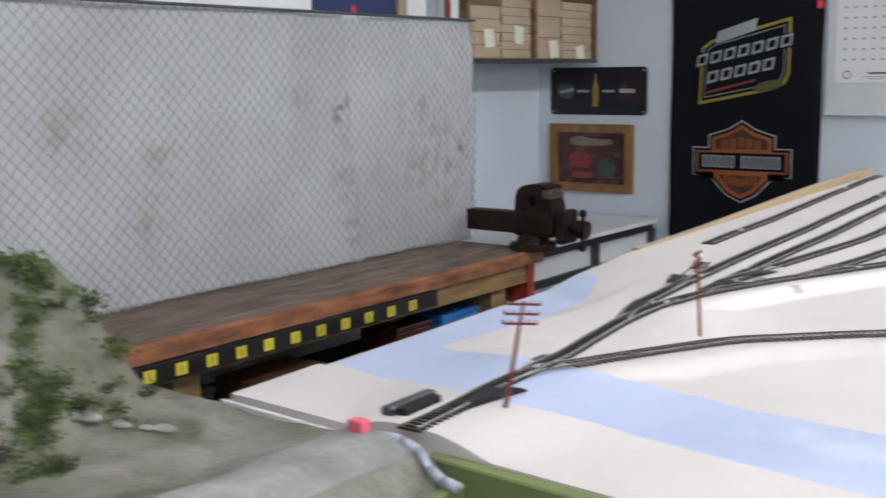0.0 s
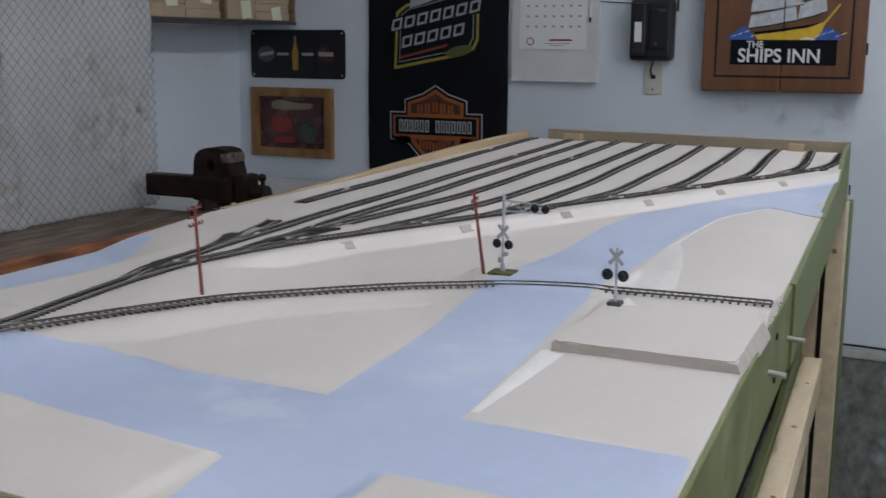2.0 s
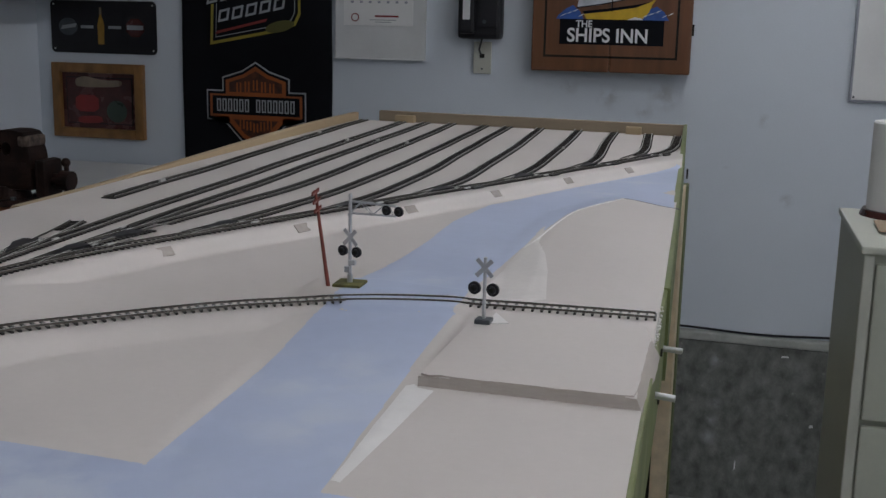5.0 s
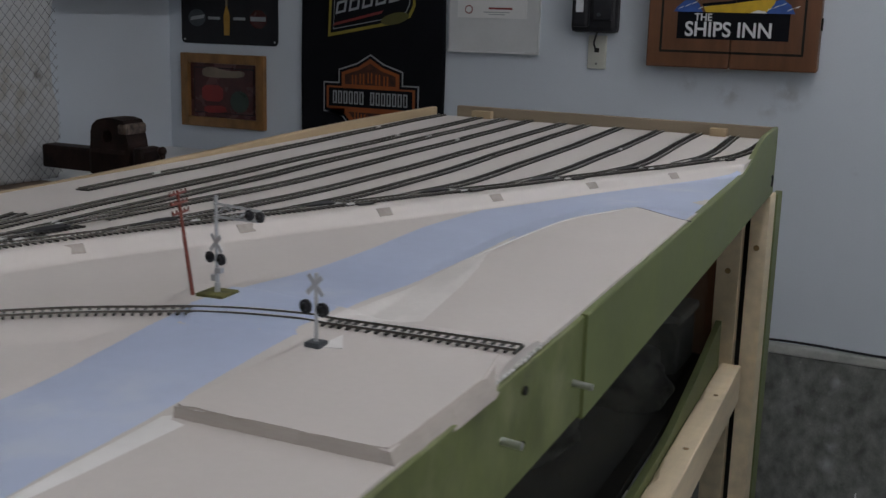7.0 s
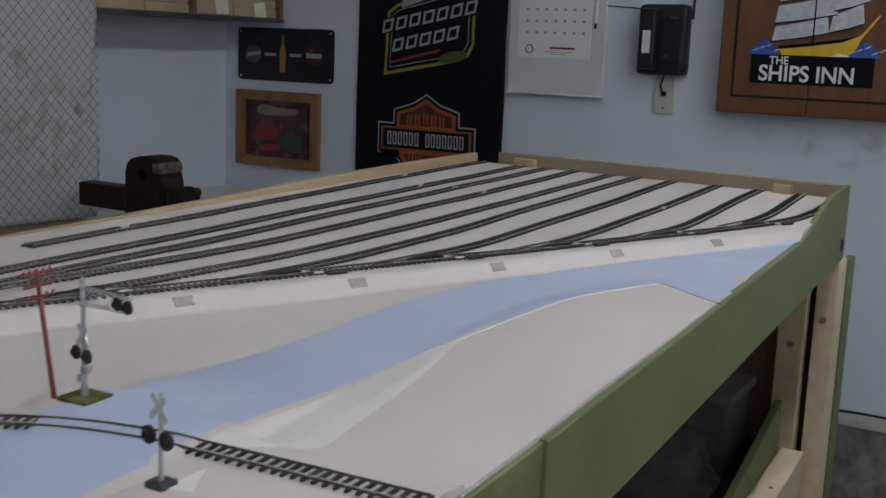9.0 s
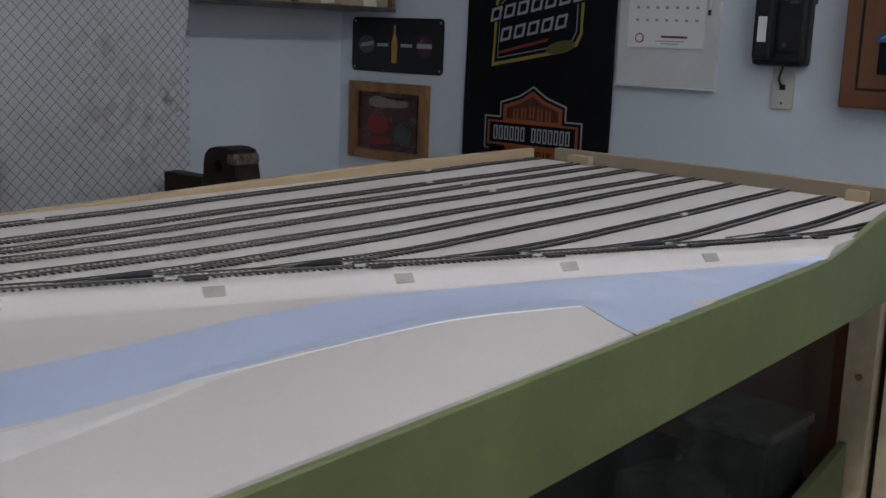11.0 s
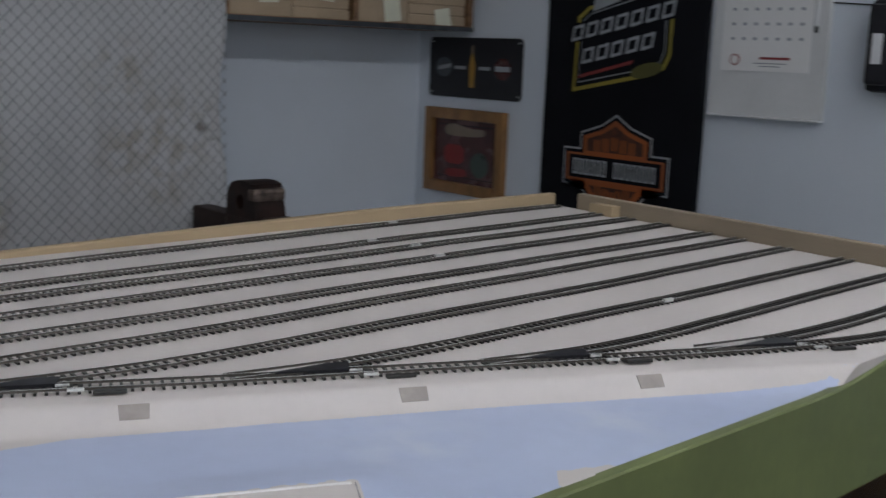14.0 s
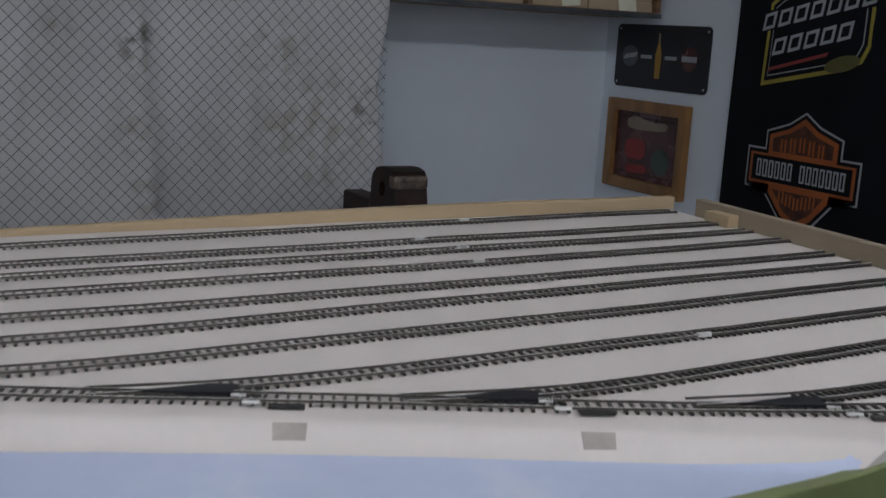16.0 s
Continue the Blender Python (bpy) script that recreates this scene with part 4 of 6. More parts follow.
def track(line, label, level=None, lift=0.0, gap=0.0, group="model railway tracks"):
    pts = bent(line)
    root = thing("model_track", label, "model track", (pts[0].x, pts[0].y, track_height(pts[0], level)), group)
    z_of = [track_height(p, level) + lift for p in pts]
    z_of = [float(np.mean(z_of[max(0, i - 4):i + 5])) for i in range(len(z_of))]
    for side in (-1, 1):
        rail_bm = B()
        ring = []
        for i, p in enumerate(pts):
            d = (pts[min(i + 1, len(pts) - 1)] - pts[max(i - 1, 0)]).normalized()
            n = Vector((d.y, -d.x))
            row = []
            for o, h in ((-0.0010, 0.0021), (0.0010, 0.0021), (0.0004, 0.0030), (0.0007, 0.0044), (-0.0007, 0.0044), (-0.0004, 0.0030)):
                q = p + n * (0.0086 * side + o)
                row.append(rail_bm.verts.new((q.x, q.y, z_of[i] + h)))
            ring.append(row)
        for a, b in zip(ring, ring[1:]):
            for i in range(6):
                f = rail_bm.faces.new((a[i], a[(i + 1) % 6], b[(i + 1) % 6], b[i]))
                f.material_index = 1 if i == 3 else 0
        piece("rail", rail_bm, M["rail"], root).data.materials.append(M["railtop"])
    run, last = 0.0, pts[0]
    for i, p in enumerate(pts):
        run += (p - last).length
        last = p
        if i and run < 0.0074:
            continue
        run = 0.0
        if gap and off_line(gap, p.x, p.y) < 0.024:
            continue
        d = (pts[min(i + 1, len(pts) - 1)] - pts[max(i - 1, 0)]).normalized()
        ob = new("sleeper", TIE)
        ob.parent = root
        ob.matrix_parent_inverse = root.matrix_world.inverted()
        ob.matrix_basis = Matrix.Translation((p.x, p.y, z_of[i])) @ Matrix.Rotation(math.atan2(d.y, d.x) - math.pi / 2, 4, "Z")
    return root


track(MAIN, "dark model track leading from the scenic module")
track(LADDER, "dark model track running along the edge of the yard", lift=0.0002)
track(CURVED, "curved model track crossing the pale blue road", lift=0.0004, gap=MAIN)
track(LEAD, "straight model yard track beside the lead", lift=0.0004, gap=MAIN)
track(STUB, "short unfinished model track stub", lift=0.0006, gap=LEAD)
track(T1, "outermost model yard track along the bare board")
track(T3, "straight model yard track", lift=0.0004, gap=LADDER)
track(T4, "straight model yard track", lift=0.0006, gap=T3)
for line in (T5, T6, T7, T8, T9, T10):
    track(line, "straight model yard track", lift=0.0004, gap=LADDER)


def turnout(p, q, side, back=0.0):
    """The moving rails' plate, the frog and the throw bar of a switch at p, heading for q."""
    p, q = Vector(p), Vector(q)
    d = (q - p).normalized()
    m = Matrix.Translation((p.x, p.y, float(ground(p.x, p.y)) + 0.0005)) @ Matrix.Rotation(math.atan2(d.y, d.x) - math.pi / 2, 4, "Z")
    root = thing("track_switch", "black model railway switch with bright metal frog", "track switch", group="track switches")
    root.matrix_world = m
    bpy.context.view_layer.update()
    part("cover_plate", slab(B(), [(side * x, y) for x, y in ((0.0055, 0.044 - back), (0.0055, 0.112 - back), (0.025, 0.116 - back), (0.026, 0.096 - back), (0.016, 0.072 - back))][::side], 0.0004, 0.0052), M["black"], root)
    part("throw_arm", box(B(), (side * 0.014 - 0.002, 0.108 - back, 0.0004), (side * 0.014 + 0.002, 0.132 - back, 0.0036), 0.0008), M["black"], root)
    part("tie_block", box(B(), (-side * 0.0135 - 0.003, 0.140, 0.0006), (-side * 0.0135 + 0.003, 0.166, 0.0036), 0.0004), M["tie"], root)
    part("frog", box(B(), (-side * 0.0115 - 0.0020, 0.121, 0.0030), (-side * 0.0115 + 0.0020, 0.134, 0.0054), 0.0008), M["frog"], root, "bright nickel frog")
    part("frog", box(B(), (side * 0.003 - 0.0011, 0.112, 0.0030), (side * 0.003 + 0.0011, 0.123, 0.0054), 0.0008), M["frog"], root, "bright nickel frog")
    for x, y0, y1 in ((-side * 0.0062, 0.030, 0.075), (side * 0.0105, 0.010, 0.042)):
        bm = box(B(), (x - 0.0005, y0, 0.0022), (x + 0.0005, y1, 0.0044))
        part("guard_rail", bm, M["rail"], root)
    # the long sleepers that carry both routes, and the plate between them
    for k in range(16):
        y = 0.014 + 0.0078 * k - back
        reach = 0.0118 + 0.021 * max(0.0, (y + back) / 0.13) ** 1.4
        ob = new("long_sleeper", LONG_TIE)
        ob.parent = root
        ob.matrix_basis = Matrix.Translation((side * (reach + 0.003) / 2, y, 0)) @ Matrix.Diagonal(((reach - 0.003) / 0.0244, 1, 1, 1))
    for x, y0, y1 in ((0.0005, 0.02, 0.105), (0.0042, 0.045, 0.10)):
        bm = rod(B(), (side * x, y0 - back, 0.0030), (side * (x + 0.010 * (y1 - y0) / 0.1), y1 - back, 0.0030), 0.0006, 6)
        part("closure_rail", bm, M["rail"], root)


turnout((-0.933, 1.145), (-0.939, 1.25), 1, 0.09)
for p, q, side in (((-0.967, 1.50), (-0.978, 1.60), -1), ((-1.006, 1.70), (-1.02, 1.80), -1), ((-0.960, 1.70), (-0.952, 1.78), -1), ((-0.968, 1.80), (-0.97, 1.90), 1),
                   ((-0.893, 1.91), (-0.872, 1.98), -1), ((-0.803, 2.13), (-0.767, 2.22), -1), ((-0.722, 2.33), (-0.685, 2.42), -1), ((-0.633, 2.55), (-0.592, 2.65), -1), ((-0.548, 2.76), (-0.508, 2.86), -1), ((-0.466, 2.97), (-0.434, 3.05), -1)):
    turnout(p, q, side)
# bright joiners on the yard rails
for x, y in ((-1.230, 3.19), (-1.1085, 3.06), (-1.0465, 3.09), (-0.970, 3.07), (-1.153, 2.32), (-0.6235, 3.12)):
    z = float(ground(x, y))
    tagged(part("rail_joiner", box(B(), (x - 0.0022, y - 0.008, z + 0.0026), (x + 0.0022, y + 0.008, z + 0.0068), 0.0006), M["frog"]), "bright metal joiner clipped on a model rail", "rail joiner", "rail joiners")
# loose bundle of track by the module's edge
bundle = thing("track_bundle", "loose pieces of model track lying beside the lead", "model track", (-0.961, 1.095, 0.827))
for k, (dx, dz) in enumerate(((-0.008, 0.002), (0.006, 0.003))):
    piece("track_piece", board(B(), (-0.966 + dx, 1.060 + 0.004 * k), (-0.968 + dx, 1.130 - 0.012 * k), 0.013, 0.825 + dz, 0.833 + dz), M["dark"] if k else M["darkmetal"], bundle)


# ---- line poles and crossing signals on the deck ----
def pole(x, y, lean, turn):
    z = float(ground(x, y))
    root = thing("telegraph_pole", "red-brown model telegraph pole with crossarms", "telegraph pole", (x, y, z), "telegraph poles")
    top = Vector((lean[0], lean[1], 0.101))
    part("mast", rod(B(), (0, 0, -0.001), top, 0.0022, 8, 0.0016), M["pole"], root)
    for h in (0.97, 0.88, 0.79):
        c = top * h
        d = Vector((math.cos(turn), math.sin(turn), 0)) * 0.015
        arm = rod(B(), c - d, c + d, 0.0012, 6)
        for k in (-1, -0.5, 0.5, 1):
            rod(arm, c + d * k, c + d * k + Vector((0, 0, 0.0035)), 0.0008, 6)
        part("crossarm", arm, M["pole"], root)
    return root


pole(-0.893, 1.140, (0.020, 0.0, 0), 0.5)
pole(-0.878, 1.528, (-0.004, -0.004, 0), 1.75)
pole(-0.6305, 1.753, (-0.0135, -0.003, 0), 1.75)


def lamp_pair(root, centre, across, r, face):
    for k in (-1, 1):
        c = centre + across * k
        bm = rod(B(), c + face * 0.0005, c + face * 0.0030, r, 16)
        rod(bm, c + face * 0.0030, c + face * 0.0052, r * 0.62, 12, r * 0.55)
        lamp = part("lamp", bm, M["black"], root, "black round signal lamp")
        part("lens", rod(B(), c + face * 0.0053, c + face * 0.0060, r * 0.34, 10), M["dark"], lamp)


def crossbuck(root, centre, half, face):
    side = Vector((-face.y, face.x, 0))
    for k in (-1, 1):
        d = (side + Vector((0, 0, k * 1.0))).normalized() * half
        up = d.cross(face).normalized() * 0.0021
        bm = B()
        vs = [bm.verts.new(centre + face * (0.0014 + 0.0007 * k + t) + s * d + w * up) for t in (0, 0.0006) for s, w in ((-1, -1), (1, -1), (1, 1), (-1, 1))]
        for f in ((0, 1, 2, 3), (4, 5, 6, 7), (0, 1, 5, 4), (1, 2, 6, 5), (2, 3, 7, 6), (3, 0, 4, 7)):
            bm.faces.new([vs[i] for i in f])
        part("crossbuck_blade", bm, M["silver"], root, "silver crossed warning board")


def small_signal(x, y):
    root = thing("crossing_signal", "small silver railway crossing signal with two black lamps", "crossing signal", (x, y, float(ground(x, y))))
    part("foot", box(B(), (-0.0075, -0.0075, -0.001), (0.0075, 0.0075, 0.0055), 0.001), M["darkmetal"], root)
    part("mast", rod(B(), (0, 0, 0.002), (0, 0, 0.064), 0.0017, 10), M["silver"], root)
    face = Vector((-0.16, -1, 0)).normalized()
    crossbuck(root, Vector((0, 0, 0.054)), 0.0112, face)
    lamp_pair(root, Vector((0, -0.001, 0.0345)), Vector((0.0092, -0.0015, 0)), 0.0062, face)
    return root


def cantilever_signal(x, y):
    root = thing("cantilever_signal", "tall silver crossing signal with cantilever arm and lamps", "crossing signal", (x, y, float(ground(x, y))))
    part("base", box(B(), (-0.0150, -0.0150, -0.001), (0.0150, 0.0150, 0.0030), 0.001, Matrix.Rotation(0.06, 4, "Z")), M["turf"], root, "square green turf base")
    part("mast", rod(rod(B(), (0, 0, 0.003), (0, 0, 0.094), 0.0018, 10), (0, 0, 0.003), (0, 0, 0.010), 0.0030, 10), M["silver"], root)
    arm = B()
    end = Vector((0.050, 0.000, 0))
    high, deep = 0.0895, 0.0765
    for o in (-0.0025, 0.0025):
        side = Vector((0, o, 0))
        for z in (high, deep):
            rod(arm, Vector((0, 0, z)) + side, end + Vector((0, 0, z if z < 0.08 else z - 0.003)) + side, 0.0007, 6)
        for k in range(4):
            za, zb = (high - 0.001 * k, deep) if k % 2 else (deep, high - 0.001 * k)
            rod(arm, end * (k / 4) + Vector((0, 0, za)) + side, end * ((k + 1) / 4) + Vector((0, 0, zb)) + side, 0.0004, 6)
    for z in (high, deep):
        rod(arm, (0, -0.003, z), (0, 0.003, z), 0.0012, 6)
    for z in (high - 0.003, deep):
        rod(arm, end + Vector((0, -0.003, z)), end + Vector((0, 0.003, z)), 0.0009, 6)
    rod(arm, end + Vector((0, 0, deep)), end + Vector((0, 0, high - 0.003)), 0.0012, 8)
    part("arm", arm, M["silver"], root)
    part("cap", rod(B(), (0, 0, 0.094), (0, 0, 0.0975), 0.0026, 10, 0.001), M["silver"], root)
    for z in (0.010, 0.034, 0.054, 0.074):
        part("collar", rod(B(), (0, 0, z), (0, 0, z + 0.002), 0.0027, 10), M["silver"], root)
    part("relay_box", box(B(), (-0.0055, -0.003, 0.0135), (0.0005, 0.003, 0.0200), 0.0006), M["silver"], root)
    part("relay_box", box(B(), (-0.0010, -0.003, 0.0215), (0.0060, 0.003, 0.0270), 0.0006), M["silver"], root)
    face = Vector((-0.26, -1, 0)).normalized()
    crossbuck(root, Vector((0.001, 0, 0.051)), 0.0112, face)
    lamp_pair(root, Vector((0.001, -0.001, 0.0365)), Vector((0.0085, -0.0022, 0)), 0.0056, face)
    lamp_pair(root, end * 0.97 + Vector((0, -0.003, 0.0825)), Vector((0.0072, -0.0018, 0)), 0.0052, face)
    return root


small_signal(-0.4445, 1.6805)
cantilever_signal(-0.6112, 1.766)

# ---- the scenic module in front of the table ----
def module_height(x, y):
    h = 0.8125 + 0.015 * np.exp(-((x + 0.945) / 0.055) ** 2)
    hill = 0.143 * smooth((-1.17 - x) / 0.13) * smooth((1.02 - y) / 0.07)
    side = 0.015 * smooth((-1.33 - x) / 0.3)
    wob = np.array([noise.fractal(Vector((a * 9, b * 9, 3.0)), 0.7, 2.1, 5) for a, b in zip(x.ravel(), y.ravel())]).reshape(x.shape)
    return h + hill + side + 0.03 * wob * (0.12 + (hill + side) / 0.16)


module = thing("scenic_module", "model railway module with grey rocky hill and green scrub", "model railway", (-1.3, 0.5, 0))
gx, gy = np.meshgrid(np.linspace(-2.0, -0.862, 150), np.linspace(-0.2, 1.035, 150))
cut = np.minimum(1.018 - 0.05 * (gx + 0.86), gy)
gy = cut
gz = module_height(gx, gy)
gz = np.where(gx > -0.895, gz - 0.03 * smooth((gx + 0.895) / 0.033), gz)
data = bpy.data.meshes.new("module_ground")
faces = [(j * 150 + i, j * 150 + i + 1, (j + 1) * 150 + i + 1, (j + 1) * 150 + i) for j in range(149) for i in range(149)]
data.from_pydata(np.stack([gx, gy, gz], -1).reshape(-1, 3).tolist(), [], faces)
data.materials.append(M["rock"])
for p in data.polygons:
    p.use_smooth = True
rooted(new("module_ground", data), module)
piece("module_side", board(B(), (-0.862, -0.2), (-0.862, 1.02), 0.012, 0.66, 0.802), M["green"], module, "olive green side board")
piece("module_end", board(B(), (-2.0, 1.07), (-0.862, 1.022), 0.010, 0.66, 0.798), M["green"], module)
piece("module_frame", slab(B(), [(-1.98, -0.18), (-0.88, -0.18), (-0.88, 0.99), (-1.98, 1.03)], 0.60, 0.70), M["pine"], module)
for x, y in ((-1.9, -0.1), (-0.95, -0.1), (-0.95, 0.93), (-1.9, 0.95)):
    piece("leg", box(B(), (x - 0.022, y - 0.022, LOW), (x + 0.022, y + 0.022, 0.60), 0.002), M["pine"], module)
# grey roadbed running to the table
bm = B()
rows = []
for i in range(40):
    y = -0.15 + 1.16 * i / 39
    xm = -0.945 - 0.10 * smooth(np.array((0.75 - y) / 0.8))
    xs = np.array([xm - 0.045, xm - 0.020, xm + 0.020, xm + 0.045])
    zs = module_height(xs, np.full(4, y)) + np.array([0.0005, 0.006, 0.006, 0.0005])
    rows.append([bm.verts.new((a, y, b)) for a, b in zip(xs, zs)])
for a, b in zip(rows, rows[1:]):
    for i in range(3):
        bm.faces.new((a[i], a[i + 1], b[i + 1], b[i]))
piece("roadbed", bm, M["road_grey"], module, smooth=True)
# scrub: clumps of small leaves
rng = random.Random(11)
leaves = B()
SCRUB = ((-1.272, 0.913), (-1.253, 0.893), (-1.215, 0.885), (-1.205, 0.868), (-1.195, 0.855), (-1.244, 0.946), (-1.224, 0.967), (-1.231, 0.871), (-1.211, 0.850), (-1.128, 0.831), (-1.283, 0.908), (-1.30, 0.93), (-1.32, 0.80), (-1.27, 0.76), (-1.36, 0.88), (-1.195, 0.905), (-1.20, 0.80))
for c in range(len(SCRUB) * 5):
    x, y = SCRUB[c % len(SCRUB)]
    x, y = x + rng.gauss(0, 0.010), y + rng.gauss(0, 0.012)
    z = float(module_height(np.array([x]), np.array([y]))[0])
    for k in range(90):
        d = Vector((rng.gauss(0, 0.008), rng.gauss(0, 0.008), abs(rng.gauss(0, 0.005)) - 0.001))
        s = 0.0014 + 0.002 * rng.random()
        m = Matrix.Translation(Vector((x, y, z)) + d) @ Euler((rng.random() * 6, rng.random() * 6, rng.random() * 6)).to_matrix().to_4x4()
        vs = [leaves.verts.new(m @ Vector(q)) for q in ((-s, 0, 0), (0, -s * 0.6, 0), (s, 0, 0.001), (0, s * 0.6, 0))]
        leaves.faces.new(vs)
tagged(piece("scrub", leaves, M["foliage"], module, "green scenic scrub"), kind="stuff")
for x, y, s in ((-1.193, 0.905, 0.011), (-1.176, 0.928, 0.009), (-1.131, 0.943, 0.009), (-1.145, 0.935, 0.006)):
    bm = B()
    bmesh.ops.create_icosphere(bm, subdivisions=2, radius=s)
    for w in bm.verts:
        w.co *= 1 + 0.4 * noise.noise(w.co * 60)
        w.co = Vector((w.co.x * 1.5, w.co.y * 0.9, w.co.z * 0.4))
    bmesh.ops.transform(bm, matrix=Matrix.Translation((x, y, float(module_height(np.array([x]), np.array([y]))[0]) + 0.2 * s)), verts=bm.verts)
    piece("stone", bm, M["palestone"], module)
bm = B()
strip_line = [(-0.935, 1.012, 0.828), (-0.915, 1.016, 0.827), (-0.895, 1.014, 0.822), (-0.878, 1.008, 0.812), (-0.862, 1.004, 0.806), (-0.846, 1.002, 0.805)]
for a, b in zip(strip_line, strip_line[1:]):
    rod(bm, a, b, 0.0048, 12)
piece("joint_tube", bm, M["print_grey"], module, "pale grey plastic tube at the joint", smooth=True)
tagged(part("red_tag", box(B(), (-0.958, 0.998, 0.826), (-0.942, 1.010, 0.842), 0.002), M["pink"]), "small bright pink foam tag at the module joint", "tag")

# ---- back wall: banner, signs, board, phone, cabinet ----
banner = thing("banner", "black cloth banner with printed emblems hanging on the wall", "banner", (-2.16, 4.79, 0.95))
bm = B()
nx, nz = 40, 80
grid = []
for j in range(nz + 1):
    z = 0.40 + 1.20 * j / nz
    row = []
    for i in range(nx + 1):
        u = i / nx
        x = -2.482 + 0.648 * u + 0.004 * math.sin(9 * z) * (u - 0.5)
        fold = 0.006 + 0.004 * math.sin(14 * u + 2.0 * z) + 0.003 * math.sin(5 * z + 3 * u)
        row.append(bm.verts.new((x, 4.8 - 0.003 - fold, z)))
    grid.append(row)
for a, b in zip(grid, grid[1:]):
    for i in range(nx):
        bm.faces.new((a[i], a[i + 1], b[i + 1], b[i]))
fabric = piece("fabric", bm, M["felt"], banner, smooth=True)
fabric.modifiers.new("thickness", "SOLIDIFY").thickness = 0.002


def print_on(name, outline, material, parent, proud, label=""):
    """A flat printed shape on the back wall, its outline in (x, z)."""
    bm = slab(B(), outline, 0, 0.0006)
    bmesh.ops.triangulate(bm, faces=bm.faces)
    bmesh.ops.transform(bm, matrix=on_wall(0, 0, proud), verts=bm.verts)
    return piece(name, bm, material, parent, label)


def grown(outline, by):
    """The outline moved outwards by a distance."""
    out, n = [], len(outline)
    area = sum(a[0] * b[1] - b[0] * a[1] for a, b in zip(outline, outline[1:] + outline[:1]))
    for i in range(n):
        a, b, c = (Vector(outline[j % n]) for j in (i - 1, i, i + 1))
        e, f = (b - a).normalized(), (c - b).normalized()
        s = 1 if area > 0 else -1
        p, q = Vector((e.y, -e.x)) * s, Vector((f.y, -f.x)) * s
        m = (p + q).normalized()
        out.append(tuple(b + m * by / max(0.35, m.dot(p))))
    return out


CX, CZ = -2.158, 0.758
SHIELD = [(0, 0.158), (0.055, 0.125), (0.135, 0.100), (0.135, 0.045), (0.205, 0.045), (0.205, -0.052), (0.120, -0.052), (0.118, -0.075), (0.06, -0.135), (0, -0.163), (-0.06, -0.135), (-0.118, -0.075), (-0.120, -0.052), (-0.205, -0.052), (-0.205, 0.045), (-0.135, 0.045), (-0.135, 0.100), (-0.055, 0.125)]
shield = [(CX + x, CZ + z) for x, z in SHIELD]
P1 = 0.0165
print_on("emblem_border", grown(shield, 0.012), M["grey_print"], banner, P1, "pale grey border of the orange shield emblem")
print_on("emblem_ground", grown(shield, 0.006), M["felt"], banner, P1 + 0.0010)
print_on("emblem_shield", grown(shield, -0.004), M["orange"], banner, P1 + 0.0020, "orange shield emblem")
print_on("emblem_band", [(CX - 0.190, CZ - 0.040), (CX + 0.190, CZ - 0.040), (CX + 0.190, CZ + 0.034), (CX - 0.190, CZ + 0.034)], M["felt"], banner, P1 + 0.0030)
for field in ([(-0.115, 0.050), (0.115, 0.050), (0.115, 0.088), (0.05, 0.108), (0, 0.135), (-0.05, 0.108), (-0.115, 0.088)], [(-0.098, -0.060), (0.098, -0.060), (0.050, -0.116), (0, -0.142), (-0.050, -0.116)]):
    print_on("emblem_field", [(CX + x, CZ + z) for x, z in field], M["ember"], banner, P1 + 0.0030)
for k in range(14):
    if k == 6:
        continue
    x0 = CX - 0.172 + 0.0247 * k
    for name, inset, material, lift in (("emblem_bar", 0.0015, "grey_print", 0.0040), ("emblem_gap", 0.0075, "felt", 0.0046)):
        print_on(name, [(x0 + inset, CZ - 0.030 + inset), (x0 + 0.0215 - inset, CZ - 0.030 + inset), (x0 + 0.0215 - inset, CZ + 0.024 - inset), (x0 + inset, CZ + 0.024 - inset)], M[material], banner, P1 + lift)
for k in range(5):
    for z0, z1, sx in ((0.058, 0.100, 0.036), (-0.108, -0.072, 0.030)):
        x0 = CX + (k - 2) * sx
        drop = 0.006 * abs(k - 2) * (1 if z0 > 0 else -1)
        for dx in (-0.011, 0.004):
            print_on("emblem_mark", [(x0 + dx, CZ + z0 - drop), (x0 + dx + 0.007, CZ + z0 - drop), (x0 + dx + 0.007, CZ + z1 - drop), (x0 + dx, CZ + z1 - drop)], M["orange"], banner, P1 + 0.0042)

# upper emblem: a slanted gold frame with pale bars
frame_out = [(-2.355, 0.992), (-2.05, 1.050), (-1.985, 1.075), (-1.962, 1.120), (-1.962, 1.345), (-2.30, 1.262), (-2.345, 1.230)]
print_on("label_frame", frame_out, M["yellow_print"], banner, P1, "dull gold slanted frame emblem")
print_on("label_ground", grown(frame_out, -0.012), M["felt"], banner, P1 + 0.0010)
print_on("label_line", grown(frame_out, -0.024), M["grey_print"], banner, P1 + 0.0020)
print_on("label_inner", grown(frame_out, -0.027), M["felt"], banner, P1 + 0.0030)


def slanted(x, z, w, h, slope=0.24):
    return [(x, z), (x + w, z + slope * w), (x + w + 0.008, z + slope * w + h), (x + 0.008, z + h)]


print_on("label_band", slanted(-2.375, 1.145, 0.445, 0.060, 0.19), M["felt"], banner, P1 + 0.0036)
